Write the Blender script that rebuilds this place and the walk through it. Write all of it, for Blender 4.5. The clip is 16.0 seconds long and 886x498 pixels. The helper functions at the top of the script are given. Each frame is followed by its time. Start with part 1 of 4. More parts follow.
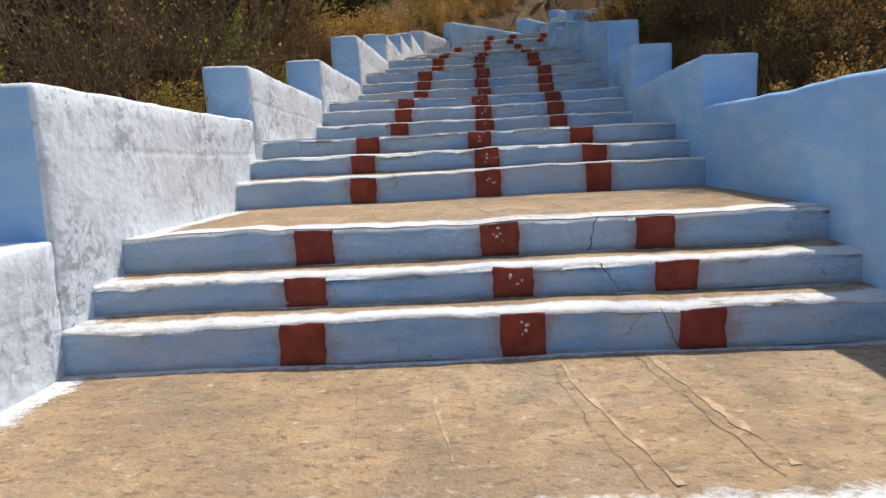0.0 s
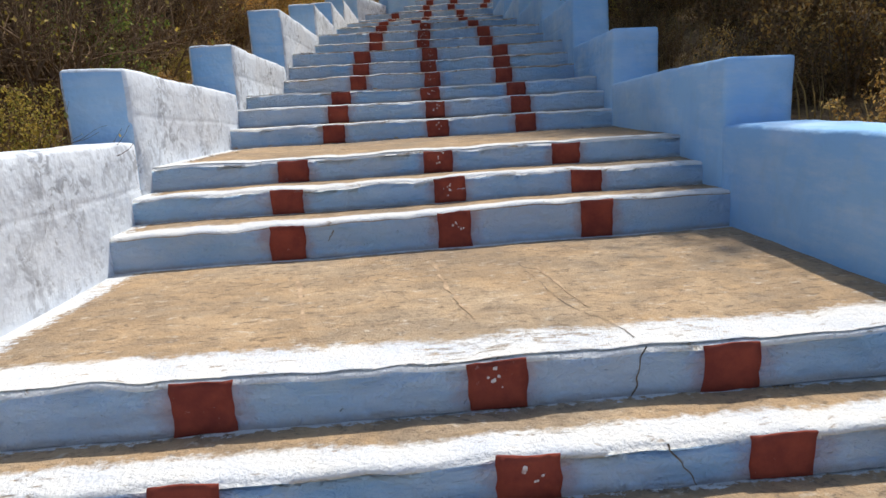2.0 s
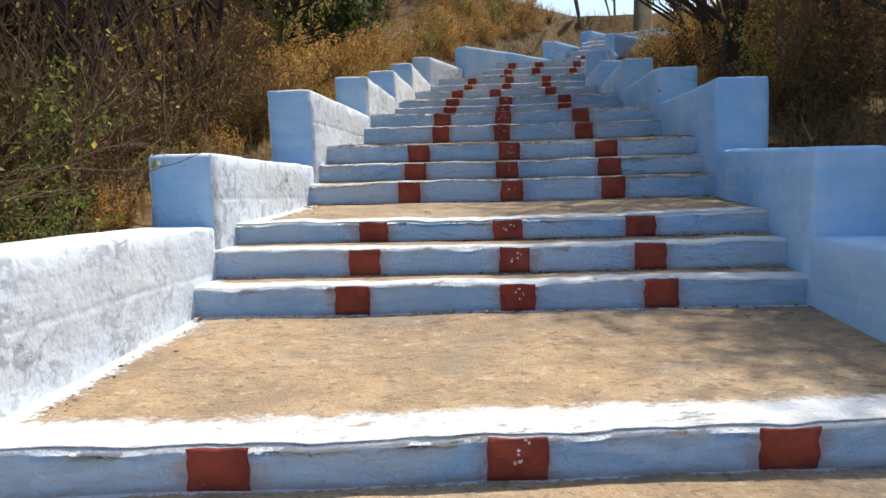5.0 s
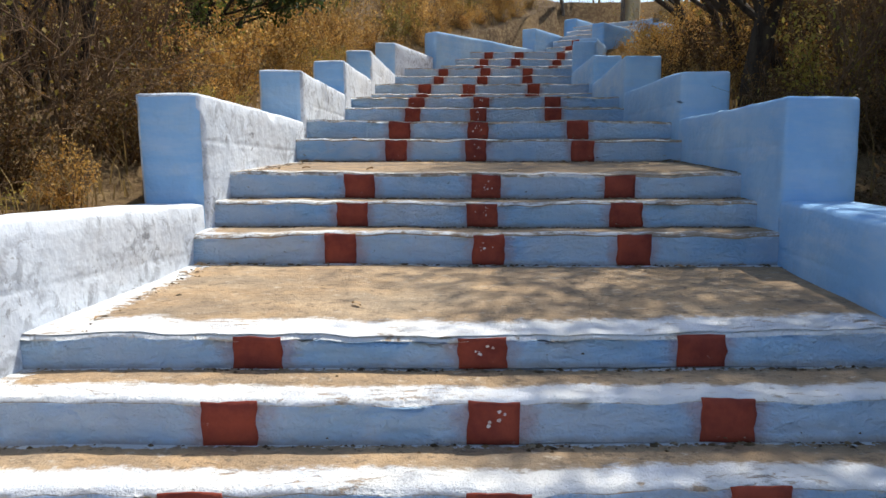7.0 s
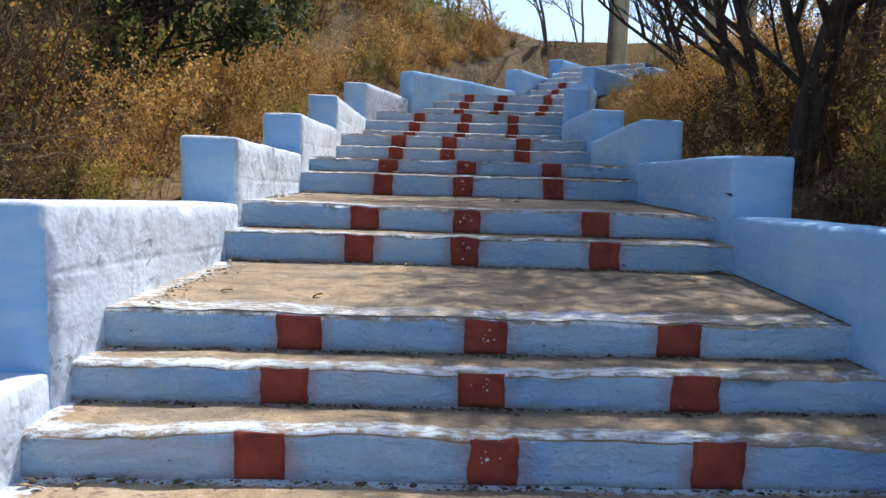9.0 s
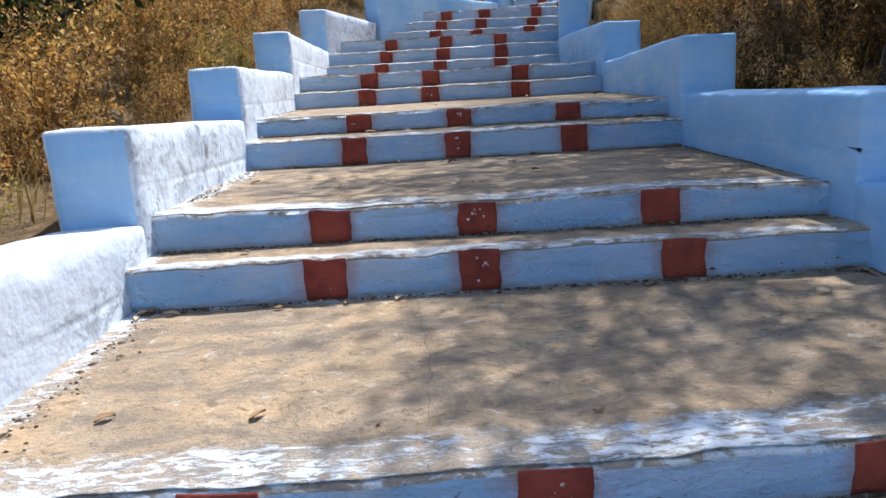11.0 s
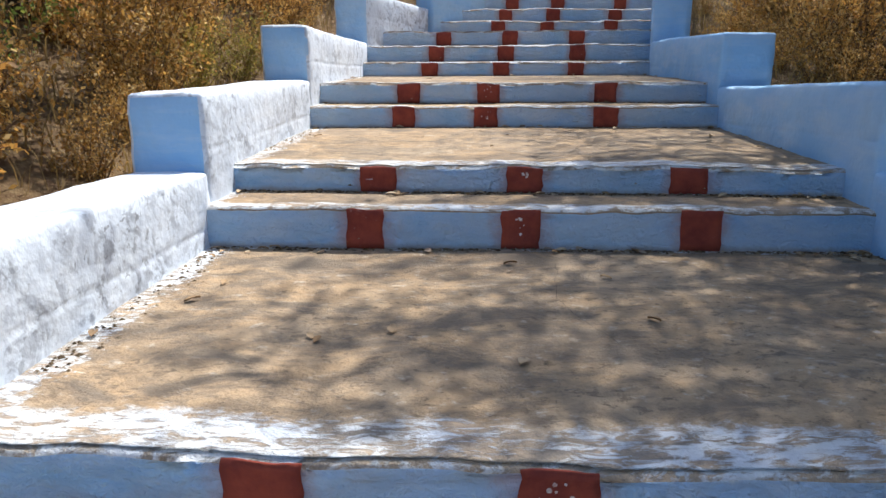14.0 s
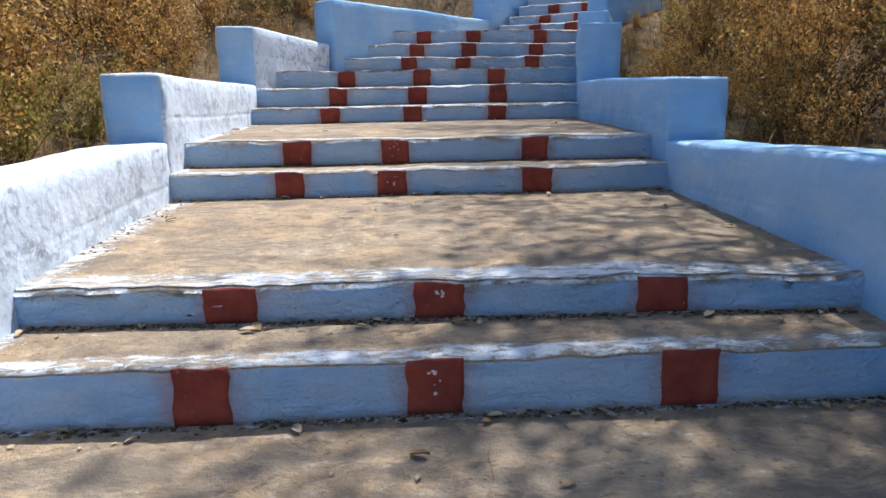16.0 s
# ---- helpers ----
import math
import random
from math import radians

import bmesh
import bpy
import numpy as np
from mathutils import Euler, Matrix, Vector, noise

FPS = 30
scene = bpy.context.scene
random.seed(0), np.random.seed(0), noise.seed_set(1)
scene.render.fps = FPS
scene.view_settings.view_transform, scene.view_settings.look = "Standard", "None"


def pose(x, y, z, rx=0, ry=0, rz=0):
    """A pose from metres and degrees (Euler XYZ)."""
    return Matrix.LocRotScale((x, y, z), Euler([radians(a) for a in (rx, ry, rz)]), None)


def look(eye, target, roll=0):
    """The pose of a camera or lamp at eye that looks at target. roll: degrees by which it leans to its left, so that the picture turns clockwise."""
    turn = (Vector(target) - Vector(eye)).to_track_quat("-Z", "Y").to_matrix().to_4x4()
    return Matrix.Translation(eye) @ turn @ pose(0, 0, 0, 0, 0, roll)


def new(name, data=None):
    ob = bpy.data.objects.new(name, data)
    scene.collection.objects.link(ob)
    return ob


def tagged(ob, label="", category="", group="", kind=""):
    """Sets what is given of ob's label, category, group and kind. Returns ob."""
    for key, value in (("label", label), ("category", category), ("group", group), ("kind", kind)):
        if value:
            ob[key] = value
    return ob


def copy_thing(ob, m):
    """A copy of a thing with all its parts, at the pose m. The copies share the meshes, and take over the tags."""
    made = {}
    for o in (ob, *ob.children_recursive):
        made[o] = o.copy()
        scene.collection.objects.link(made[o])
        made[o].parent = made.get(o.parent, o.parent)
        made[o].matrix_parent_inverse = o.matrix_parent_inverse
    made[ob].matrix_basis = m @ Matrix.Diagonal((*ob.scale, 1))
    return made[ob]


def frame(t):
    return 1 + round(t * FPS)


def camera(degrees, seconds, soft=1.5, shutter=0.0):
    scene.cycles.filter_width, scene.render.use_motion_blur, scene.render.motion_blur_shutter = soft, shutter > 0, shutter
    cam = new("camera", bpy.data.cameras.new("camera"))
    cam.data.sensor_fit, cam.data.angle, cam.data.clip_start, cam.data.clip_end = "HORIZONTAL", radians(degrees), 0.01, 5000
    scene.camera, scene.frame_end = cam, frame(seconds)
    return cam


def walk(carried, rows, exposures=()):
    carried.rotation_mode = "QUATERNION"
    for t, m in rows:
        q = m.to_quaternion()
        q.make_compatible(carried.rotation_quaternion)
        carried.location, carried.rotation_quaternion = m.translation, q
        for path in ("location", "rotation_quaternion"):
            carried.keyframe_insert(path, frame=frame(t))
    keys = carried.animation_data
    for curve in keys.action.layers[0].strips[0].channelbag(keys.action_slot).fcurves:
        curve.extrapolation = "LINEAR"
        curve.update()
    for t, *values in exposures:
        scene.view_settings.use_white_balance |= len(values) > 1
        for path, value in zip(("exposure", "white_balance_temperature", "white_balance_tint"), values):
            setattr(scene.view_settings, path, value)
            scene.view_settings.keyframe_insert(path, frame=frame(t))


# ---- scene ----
cam = camera(64.0, 16.0)
PATH = [
    (0.0, -0.135, -3.057, 0.921, -7.82, 2.90, 1.56),
    (0.5, -0.188, -2.648, 0.999, -9.27, 2.54, -1.59),
    (1.0, -0.222, -2.275, 1.090, -10.23, 1.93, -4.66),
    (1.5, -0.242, -1.948, 1.212, -7.17, 1.35, -5.62),
    (2.0, -0.237, -1.603, 1.378, -11.32, 3.22, -3.61),
    (2.5, -0.244, -1.269, 1.486, -12.76, 4.46, -1.37),
    (3.0, -0.239, -0.839, 1.614, -10.74, 3.65, 0.29),
    (3.5, -0.310, -0.404, 1.642, -8.42, 2.26, 1.06),
    (4.0, -0.299, 0.063, 1.751, -6.91, 1.53, 1.94),
    (4.2, -0.237, 0.253, 1.800, -6.68, 1.56, 2.61),
    (6.3, -0.057, 2.509, 2.235, -8.17, 1.10, 2.11),
    (6.5, -0.069, 2.704, 2.248, -7.88, 0.55, 1.43),
    (7.0, -0.031, 3.126, 2.374, -8.50, -0.06, 0.39),
    (7.5, 0.010, 3.517, 2.558, -9.86, -0.58, -0.56),
    (8.0, 0.045, 3.883, 2.704, -7.21, -2.40, -1.29),
    (8.2, 0.018, 4.062, 2.742, -6.19, -2.57, -1.77),
    (10.5, -0.157, 6.058, 3.077, -10.79, 1.86, -2.48),
    (11.0, -0.117, 6.425, 3.166, -13.11, 3.21, -3.78),
    (11.5, -0.042, 6.801, 3.249, -11.82, 0.68, -4.51),
    (12.0, 0.014, 7.201, 3.300, -10.85, -0.37, -3.44),
    (12.5, 0.029, 7.597, 3.334, -10.81, -0.22, -1.22),
    (13.0, 0.033, 7.938, 3.380, -11.25, 0.11, 1.00),
    (13.5, 0.019, 8.215, 3.457, -13.01, 0.28, 1.83),
    (14.0, -0.007, 8.427, 3.551, -15.03, 0.28, 0.78),
    (14.5, 0.008, 8.647, 3.626, -15.69, 0.27, -1.32),
    (15.0, 0.017, 8.950, 3.657, -15.87, -0.05, -4.77),
    (15.5, 0.078, 9.264, 3.689, -15.03, 0.27, -6.46),
    (16.0, 0.160, 9.683, 3.736, -13.14, 0.94, -5.58),
]
# The clip's camera brightens and cools its picture as it climbs into the shade.
EXPOSURES = [(0.0, 0.14, 6550, 10), (0.5, 0.45, 6520, 9), (1.0, 0.45, 6500, 9), (1.6, 0.22, 6400, 9), (2.2, 0.16, 6350, 9), (3.0, 0.06, 6300, 9), (4.0, 0.38, 6350, 8), (6.5, 0.48, 6350, 8), (8.0, 0.48, 5950, 8), (10.5, 0.78, 5550, 9), (12.5, 0.84, 5750, 9), (14.0, 0.74, 5950, 9), (15.0, 0.74, 6050, 9), (16.0, 0.69, 5550, 9)]
walk(cam, [(t, pose(x, y, z, 90 + pitch, roll, yaw)) for t, x, y, z, pitch, roll, yaw in PATH], EXPOSURES)

# ---- light ----
SUN_DIR = Vector((0.30, 0.50, 1.0)).normalized()
world = bpy.data.worlds.new("world")
scene.world = world
world.use_nodes = True
wn = world.node_tree
sky = wn.nodes.new("ShaderNodeTexSky")
sky.sky_type = "NISHITA"
sky.sun_disc = False
sky.sun_elevation = math.asin(SUN_DIR.z)
sky.sun_rotation = math.atan2(SUN_DIR.x, SUN_DIR.y)
sky.air_density, sky.dust_density = 1.0, 1.6
wn.nodes["Background"].inputs[1].default_value = 0.14
wn.links.new(sky.outputs[0], wn.nodes["Background"].inputs[0])
sun = new("sun", bpy.data.lights.new("sun", "SUN"))
sun.data.energy, sun.data.angle, sun.data.color = 4.2, radians(0.9), (1.0, 0.93, 0.82)
sun.matrix_world = look(SUN_DIR * 60, (0, 0, 0))


# ---- materials ----
class Mat:
    """A node material with short calls for the nodes used below."""

    def __init__(self, name, rough=0.8):
        self.m = bpy.data.materials.new(name)
        self.m.use_nodes = True
        self.t = self.m.node_tree
        self.p = self.t.nodes["Principled BSDF"]
        self.p.inputs["Roughness"].default_value = rough
        self.p.inputs["Specular IOR Level"].default_value = 0.25

    def n(self, kind):
        return self.t.nodes.new(kind)

    def link(self, a, b):
        self.t.links.new(a, b)

    def place(self, node, size):
        c = self.n("ShaderNodeTexCoord")
        mp = self.n("ShaderNodeMapping")
        mp.inputs["Scale"].default_value = size if isinstance(size, tuple) else (size,) * 3
        self.link(c.outputs["Object"], mp.inputs["Vector"])
        self.link(mp.outputs[0], node.inputs["Vector"])

    def noise(self, size, detail=5, rough=0.6, warp=0.0):
        x = self.n("ShaderNodeTexNoise")
        x.inputs["Scale"].default_value = 1.0
        x.inputs["Detail"].default_value, x.inputs["Roughness"].default_value = detail, rough
        x.inputs["Distortion"].default_value = warp
        self.place(x, size)
        return x.outputs["Fac"]

    def ramp(self, fac, *stops):
        r = self.n("ShaderNodeValToRGB")
        while len(r.color_ramp.elements) < len(stops):
            r.color_ramp.elements.new(0.5)
        for e, (at, c) in zip(r.color_ramp.elements, stops):
            e.position = at
            e.color = (*c, 1) if isinstance(c, tuple) else (c, c, c, 1)
        self.link(fac, r.inputs[0])
        return r.outputs[0]

    def math(self, op, a, b=0.0, c=None):
        x = self.n("ShaderNodeMath")
        x.operation = op
        for k, v in enumerate((a, b, c)):
            if v is None:
                continue
            if isinstance(v, (int, float)):
                x.inputs[k].default_value = v
            else:
                self.link(v, x.inputs[k])
        return x.outputs[0]

    def smooth(self, v, lo, hi):
        x = self.n("ShaderNodeMapRange")
        x.interpolation_type = "SMOOTHSTEP"
        x.inputs[1].default_value, x.inputs[2].default_value = lo, hi
        self.link(v, x.inputs[0])
        return x.outputs[0]

    def mix(self, fac, a, b):
        x = self.n("ShaderNodeMix")
        x.data_type = "RGBA"
        for k, v in ((0, fac), (6, a), (7, b)):
            if isinstance(v, (int, float)):
                x.inputs[k].default_value = v
            elif isinstance(v, tuple):
                x.inputs[k].default_value = (*v, 1)
            else:
                self.link(v, x.inputs[k])
        return x.outputs[2]

    def uv(self, name):
        u = self.n("ShaderNodeUVMap")
        u.uv_map = name
        s = self.n("ShaderNodeSeparateXYZ")
        self.link(u.outputs[0], s.inputs[0])
        return s.outputs[0], s.outputs[1]

    def random(self):
        return self.n("ShaderNodeObjectInfo").outputs["Random"]

    def island(self):
        return self.n("ShaderNodeNewGeometry").outputs["Random Per Island"]

    def done(self, color, bump=None, strength=0.4, distance=0.01, rough=None):
        if isinstance(color, tuple):
            self.p.inputs["Base Color"].default_value = (*color, 1)
        else:
            self.link(color, self.p.inputs["Base Color"])
        if bump is not None:
            b = self.n("ShaderNodeBump")
            b.inputs["Strength"].default_value, b.inputs["Distance"].default_value = strength, distance
            self.link(bump, b.inputs["Height"])
            self.link(b.outputs[0], self.p.inputs["Normal"])
        if rough is not None:
            self.link(rough, self.p.inputs["Roughness"])
        return self.m


BLUE, PALE, WHITE = (0.27, 0.50, 0.79), (0.44, 0.63, 0.81), (0.76, 0.79, 0.81)
TAN = (0.47, 0.32, 0.18)


def limewash(m):
    """Pale blue limewash, patchy, brushed and thin over the plaster."""
    patch = m.ramp(m.noise(0.8, 4, 0.55), (0.36, BLUE), (0.64, PALE))
    brushed = m.mix(m.ramp(m.noise((2.0, 2.0, 9.0), 5, 0.65), (0.45, 0.0), (0.75, 0.35)), patch, WHITE)
    brushed = m.mix(m.ramp(m.noise((1.4, 1.4, 0.9), 5, 0.6, 0.6), (0.50, 0.0), (0.72, 0.4)), brushed, (0.22, 0.43, 0.74))
    cloud = m.ramp(m.noise((7.0, 7.0, 4.5), 6, 0.6, 0.3), (0.52, 0.0), (0.75, 0.22))
    return m.mix(cloud, brushed, (0.36, 0.43, 0.50))


def wall_material(name, lumps, worn):
    m = Mat(name, 0.9)
    color = limewash(m)
    if worn:
        # Whitens the same limewash to the tone it has in grazing sun.
        white = m.mix(0.80, color, (0.80, 0.81, 0.83))
        # Worn grey patches and dark flecks; the shade inside the pits is painted in.
        pit_shade = m.ramp(m.noise((9, 9, 9), 6, 0.62, 0.9), (0.49, 0.0), (0.58, 0.8))
        where = m.ramp(m.noise(1.9, 4, 0.6), (0.40, 0.12), (0.62, 1.0))
        color = m.mix(m.math("MULTIPLY", pit_shade, where), white, (0.34, 0.36, 0.40))
        bare = m.math("MULTIPLY", m.ramp(m.noise((17, 17, 17), 5, 0.65, 0.7), (0.57, 0.0), (0.63, 0.7)), where)
        color = m.mix(bare, color, (0.23, 0.24, 0.26))
    relief = m.math("ADD", m.math("MULTIPLY", m.noise((9, 9, 9), 4, 0.55), 0.75), m.math("MULTIPLY", m.noise(34, 4, 0.55), 0.16))
    relief = m.math("ADD", relief, m.math("MULTIPLY", m.noise((4, 4, 6), 3), 0.9))
    return m.done(color, relief, lumps, 0.03)


# One limewash in two tones: whitened as if sunlit, bluer as if in shade.
M_WALL_LEFT = wall_material("sunlit_rough_limewash", 0.42, True)
M_WALL_RIGHT = wall_material("blue_limewashed_plaster", 0.55, False)


def riser_material():
    m = Mat("riser_limewash", 0.85)
    color = limewash(m)
    u, v = m.uv("span")
    near, below = m.uv("paint")
    ragged = m.noise(9, 5, 0.7)
    pale = m.ramp(m.noise((1.6, 1.6, 3.0), 5, 0.6, 0.4), (0.38, 0.08), (0.62, 0.75))
    color = m.mix(pale, color, (0.60, 0.67, 0.77))
    rub = m.math("ADD", near, m.math("MULTIPLY", m.math("SUBTRACT", m.noise(7, 6, 0.7), 0.5), 0.22))
    color = m.mix(m.math("MULTIPLY", m.math("SUBTRACT", 1.0, m.smooth(rub, -0.02, 0.09)), 0.55), color, (0.46, 0.22, 0.18))
    foot = m.math("ADD", v, m.math("MULTIPLY", m.math("SUBTRACT", ragged, 0.5), 0.05))
    dusty = m.mix(m.math("MULTIPLY", m.math("SUBTRACT", 1.0, m.smooth(foot, 0.0, 0.035)), 0.7), color, (0.40, 0.34, 0.30))
    stain = m.ramp(m.noise((3.0, 3.0, 1.2), 6, 0.7), (0.60, 0.0), (0.80, 0.4))
    color = m.mix(stain, dusty, (0.50, 0.37, 0.35))
    drip = m.math("ADD", below, m.math("MULTIPLY", m.math("SUBTRACT", m.noise((14, 14, 5), 5, 0.7), 0.5), 0.075))
    color = m.mix(m.math("MULTIPLY", m.math("SUBTRACT", 1.0, m.smooth(drip, 0.004, 0.026)), 0.85), color, (0.78, 0.79, 0.79))
    scrape = m.ramp(m.noise((17, 17, 24), 5, 0.7, 0.6), (0.68, 0.0), (0.72, 0.75))
    color = m.mix(scrape, color, (0.12, 0.13, 0.15))
    relief = m.math("ADD", m.noise((9, 9, 16), 6, 0.65, 0.5), m.math("MULTIPLY", m.noise(55, 3), 0.2))
    relief = m.math("ADD", relief, m.math("MULTIPLY", m.noise((20, 20, 30), 4, 0.6, 1.2), 0.45))
    return m.done(color, relief, 1.0, 0.05)


M_RISER = riser_material()


def tread_material(name, band, spill, wear, dirt=0.5):
    """Bare trodden cement with a band of whitewash along the nosing and splashes along the walls."""
    m = Mat(name, 0.92)
    u, v = m.uv("span")
    left, right = m.uv("sides")
    back, _ = m.uv("back")
    big = m.noise(1.1, 4, 0.6)
    tan = m.ramp(big, (0.34, (0.34, 0.245, 0.155)), (0.50, TAN), (0.66, (0.50, 0.37, 0.235)))
    grey = m.ramp(m.noise(1.7, 6, 0.65, 0.6), (0.50, 0.0), (0.64, 0.55))
    tan = m.mix(grey, tan, (0.32, 0.26, 0.19))
    tan = m.mix(m.ramp(m.noise((6, 7.5, 7), 7, 0.70, 0.5), (0.50, 0.0), (0.62, 0.5)), tan, (0.23, 0.165, 0.105))
    tan = m.mix(m.ramp(m.noise((17, 24, 17), 6, 0.72, 0.4), (0.54, 0.0), (0.62, 0.75)), tan, (0.17, 0.125, 0.085))
    tan = m.mix(m.ramp(m.noise((14, 19, 14), 5, 0.7, 0.3), (0.58, 0.0), (0.68, 0.6)), tan, (0.66, 0.58, 0.47))
    tan = m.mix(m.ramp(m.noise((2.6, 4.2, 3.0), 7, 0.72, 0.7), (0.44, 0.0), (0.60, dirt)), tan, (0.21, 0.165, 0.12))
    rag = m.math("SUBTRACT", m.noise(3.2, 7, 0.72), 0.5)
    fine = m.math("SUBTRACT", m.noise((22, 30, 22), 5, 0.75), 0.5)
    rim = m.math("ADD", m.math("ADD", v, m.math("MULTIPLY", rag, band * 0.9)), m.math("MULTIPLY", fine, band * 0.7))
    lime = m.math("SUBTRACT", 1.0, m.smooth(rim, band * 0.72, band * 1.02))
    along = m.math("MINIMUM", m.math("MULTIPLY", m.math("SUBTRACT", left, 0.07), 0.75), m.math("ADD", m.math("MULTIPLY", right, 1.8), 0.14))
    along = m.math("MINIMUM", along, m.math("MULTIPLY", m.math("SUBTRACT", back, 0.05), 1.9))
    along = m.math("ADD", along, m.math("ADD", m.math("MULTIPLY", rag, 0.20), m.math("MULTIPLY", fine, 0.28)))
    splash = m.math("SUBTRACT", 1.0, m.smooth(along, spill * 0.6, spill * 1.1))
    lime = m.math("MAXIMUM", lime, splash)
    chips = m.math("ADD", m.noise((11, 30, 11), 6, 0.72, 0.6), m.math("MULTIPLY", m.noise(1.3, 3), 0.5))
    scuff = m.ramp(m.math("SUBTRACT", chips, wear), (0.50, 1.0), (0.60, 0.12))
    lime = m.math("MULTIPLY", lime, scuff)
    color = m.mix(lime, tan, m.ramp(m.noise(4, 4), (0.4, (0.76, 0.75, 0.72)), (0.7, (0.66, 0.69, 0.74))))
    relief = m.math("ADD", m.math("MULTIPLY", m.noise(7, 6, 0.7), 0.6), m.math("MULTIPLY", m.noise(50, 4, 0.7), 0.5))
    relief = m.math("ADD", relief, m.math("MULTIPLY", lime, 0.12))
    return m.done(color, relief, 0.9, 0.035)


M_TREAD = tread_material("tread_cement", 0.17, 0.04, 0.35, 0.45)
M_LANDING = tread_material("landing_cement", 0.29, 0.09, 0.33, 0.4)
M_TREAD_WORN = tread_material("worn_tread_cement", 0.11, 0.03, 0.21, 0.8)
M_LANDING_WORN = tread_material("worn_landing_cement", 0.23, 0.08, 0.20, 0.9)
M_FLOOR = tread_material("lower_floor_cement", 0.02, 0.10, 0.25)


def red_material():
    m = Mat("red_oxide_paint", 0.8)
    c = m.ramp(m.noise(6, 5, 0.65), (0.35, (0.19, 0.036, 0.024)), (0.65, (0.32, 0.066, 0.036)))
    c = m.mix(m.ramp(m.noise(26, 5, 0.7), (0.66, 0.0), (0.74, 0.5)), c, (0.52, 0.34, 0.30))
    return m.done(c, m.noise(30, 5, 0.7), 0.35, 0.015)


def chalk_material():
    m = Mat("chalk_mark", 0.9)
    return m.done(m.ramp(m.noise(40, 4), (0.35, (0.45, 0.28, 0.24)), (0.6, (0.74, 0.66, 0.62))))


M_RED, M_CHALK = red_material(), chalk_material()
mc = Mat("crack_shadow", 0.95)
mm_ = Mat("pale_mortar", 0.92)
M_MORTAR = mm_.done(mm_.ramp(mm_.noise((11, 11, 11), 6, 0.7), (0.38, (0.34, 0.235, 0.145)), (0.62, (0.56, 0.40, 0.255))), mm_.noise(30, 5, 0.7), 0.6, 0.02)
M_CRACK = mc.done(mc.ramp(mc.noise(14, 3), (0.3, (0.09, 0.075, 0.06)), (0.7, (0.24, 0.18, 0.13))))


def soil_material():
    m = Mat("dry_soil", 0.95)
    c = m.ramp(m.noise(0.35, 6, 0.65), (0.32, (0.085, 0.05, 0.025)), (0.52, (0.16, 0.095, 0.045)), (0.72, (0.24, 0.155, 0.07)))
    c = m.mix(m.ramp(m.noise(11, 6, 0.75), (0.45, 0.0), (0.72, 0.7)), c, (0.40, 0.29, 0.14))
    c = m.mix(m.ramp(m.noise(27, 5, 0.7), (0.58, 0.0), (0.70, 0.8)), c, (0.07, 0.045, 0.025))
    return m.done(c, m.noise(18, 6, 0.75), 0.9, 0.06)


def bark_material(name, dark, light):
    m = Mat(name, 0.92)
    return m.done(m.ramp(m.noise((16, 16, 4), 6, 0.7), (0.35, dark), (0.7, light)), m.noise((24, 24, 6), 5, 0.7), 0.8, 0.03)


def leaf_material(name, *tones):
    m = Mat(name, 0.65)
    c = m.ramp(m.island(), *[(k / max(1, len(tones) - 1), t) for k, t in enumerate(tones)])
    tint = m.ramp(m.random(), (0.0, (0.72, 0.72, 0.72)), (1.0, (1.2, 1.15, 1.0)))
    mul = m.n("ShaderNodeMix")
    mul.data_type, mul.blend_type = "RGBA", "MULTIPLY"
    mul.inputs[0].default_value = 1.0
    m.link(c, mul.inputs[6])
    m.link(tint, mul.inputs[7])
    m.link(mul.outputs[2], m.p.inputs["Base Color"])
    glow = m.n("ShaderNodeBsdfTranslucent")
    m.link(mul.outputs[2], glow.inputs["Color"])
    both = m.n("ShaderNodeMixShader")
    both.inputs[0].default_value = 0.45
    m.link(m.p.outputs[0], both.inputs[1])
    m.link(glow.outputs[0], both.inputs[2])
    m.link(both.outputs[0], m.t.nodes["Material Output"].inputs["Surface"])
    return m.m


M_SOIL = soil_material()
M_BARK = bark_material("dark_bark", (0.030, 0.022, 0.016), (0.10, 0.075, 0.052))
M_BARK_PALE = bark_material("grey_bark", (0.10, 0.08, 0.06), (0.27, 0.22, 0.17))
M_TWIG = bark_material("dry_twig", (0.10, 0.058, 0.03), (0.29, 0.18, 0.095))
M_LEAF_DRY = leaf_material("dry_leaves", (0.16, 0.085, 0.028), (0.54, 0.28, 0.07), (0.66, 0.40, 0.11), (0.36, 0.21, 0.05), (0.76, 0.56, 0.25))
M_LEAF_MIX = leaf_material("yellowing_leaves", (0.26, 0.18, 0.045), (0.42, 0.33, 0.07), (0.22, 0.23, 0.05), (0.54, 0.38, 0.11))
M_LEAF_GREEN = leaf_material("green_leaves", (0.09, 0.14, 0.03), (0.17, 0.23, 0.05), (0.28, 0.31, 0.07), (0.11, 0.16, 0.04))
M_LEAF_DARK = leaf_material("dark_leaves", (0.025, 0.04, 0.014), (0.05, 0.07, 0.02), (0.08, 0.09, 0.03))
# Brown leaves darkened in their colour to stand for thicket in shade.
M_LEAF_SHADED = leaf_material("shaded_brown_leaves", (0.06, 0.036, 0.016), (0.17, 0.09, 0.032), (0.07, 0.055, 0.02), (0.27, 0.15, 0.05))
M_CRUMB = leaf_material("leaf_crumb", (0.05, 0.035, 0.022), (0.20, 0.14, 0.08), (0.09, 0.06, 0.035), (0.50, 0.42, 0.32), (0.12, 0.08, 0.045), (0.36, 0.26, 0.15))
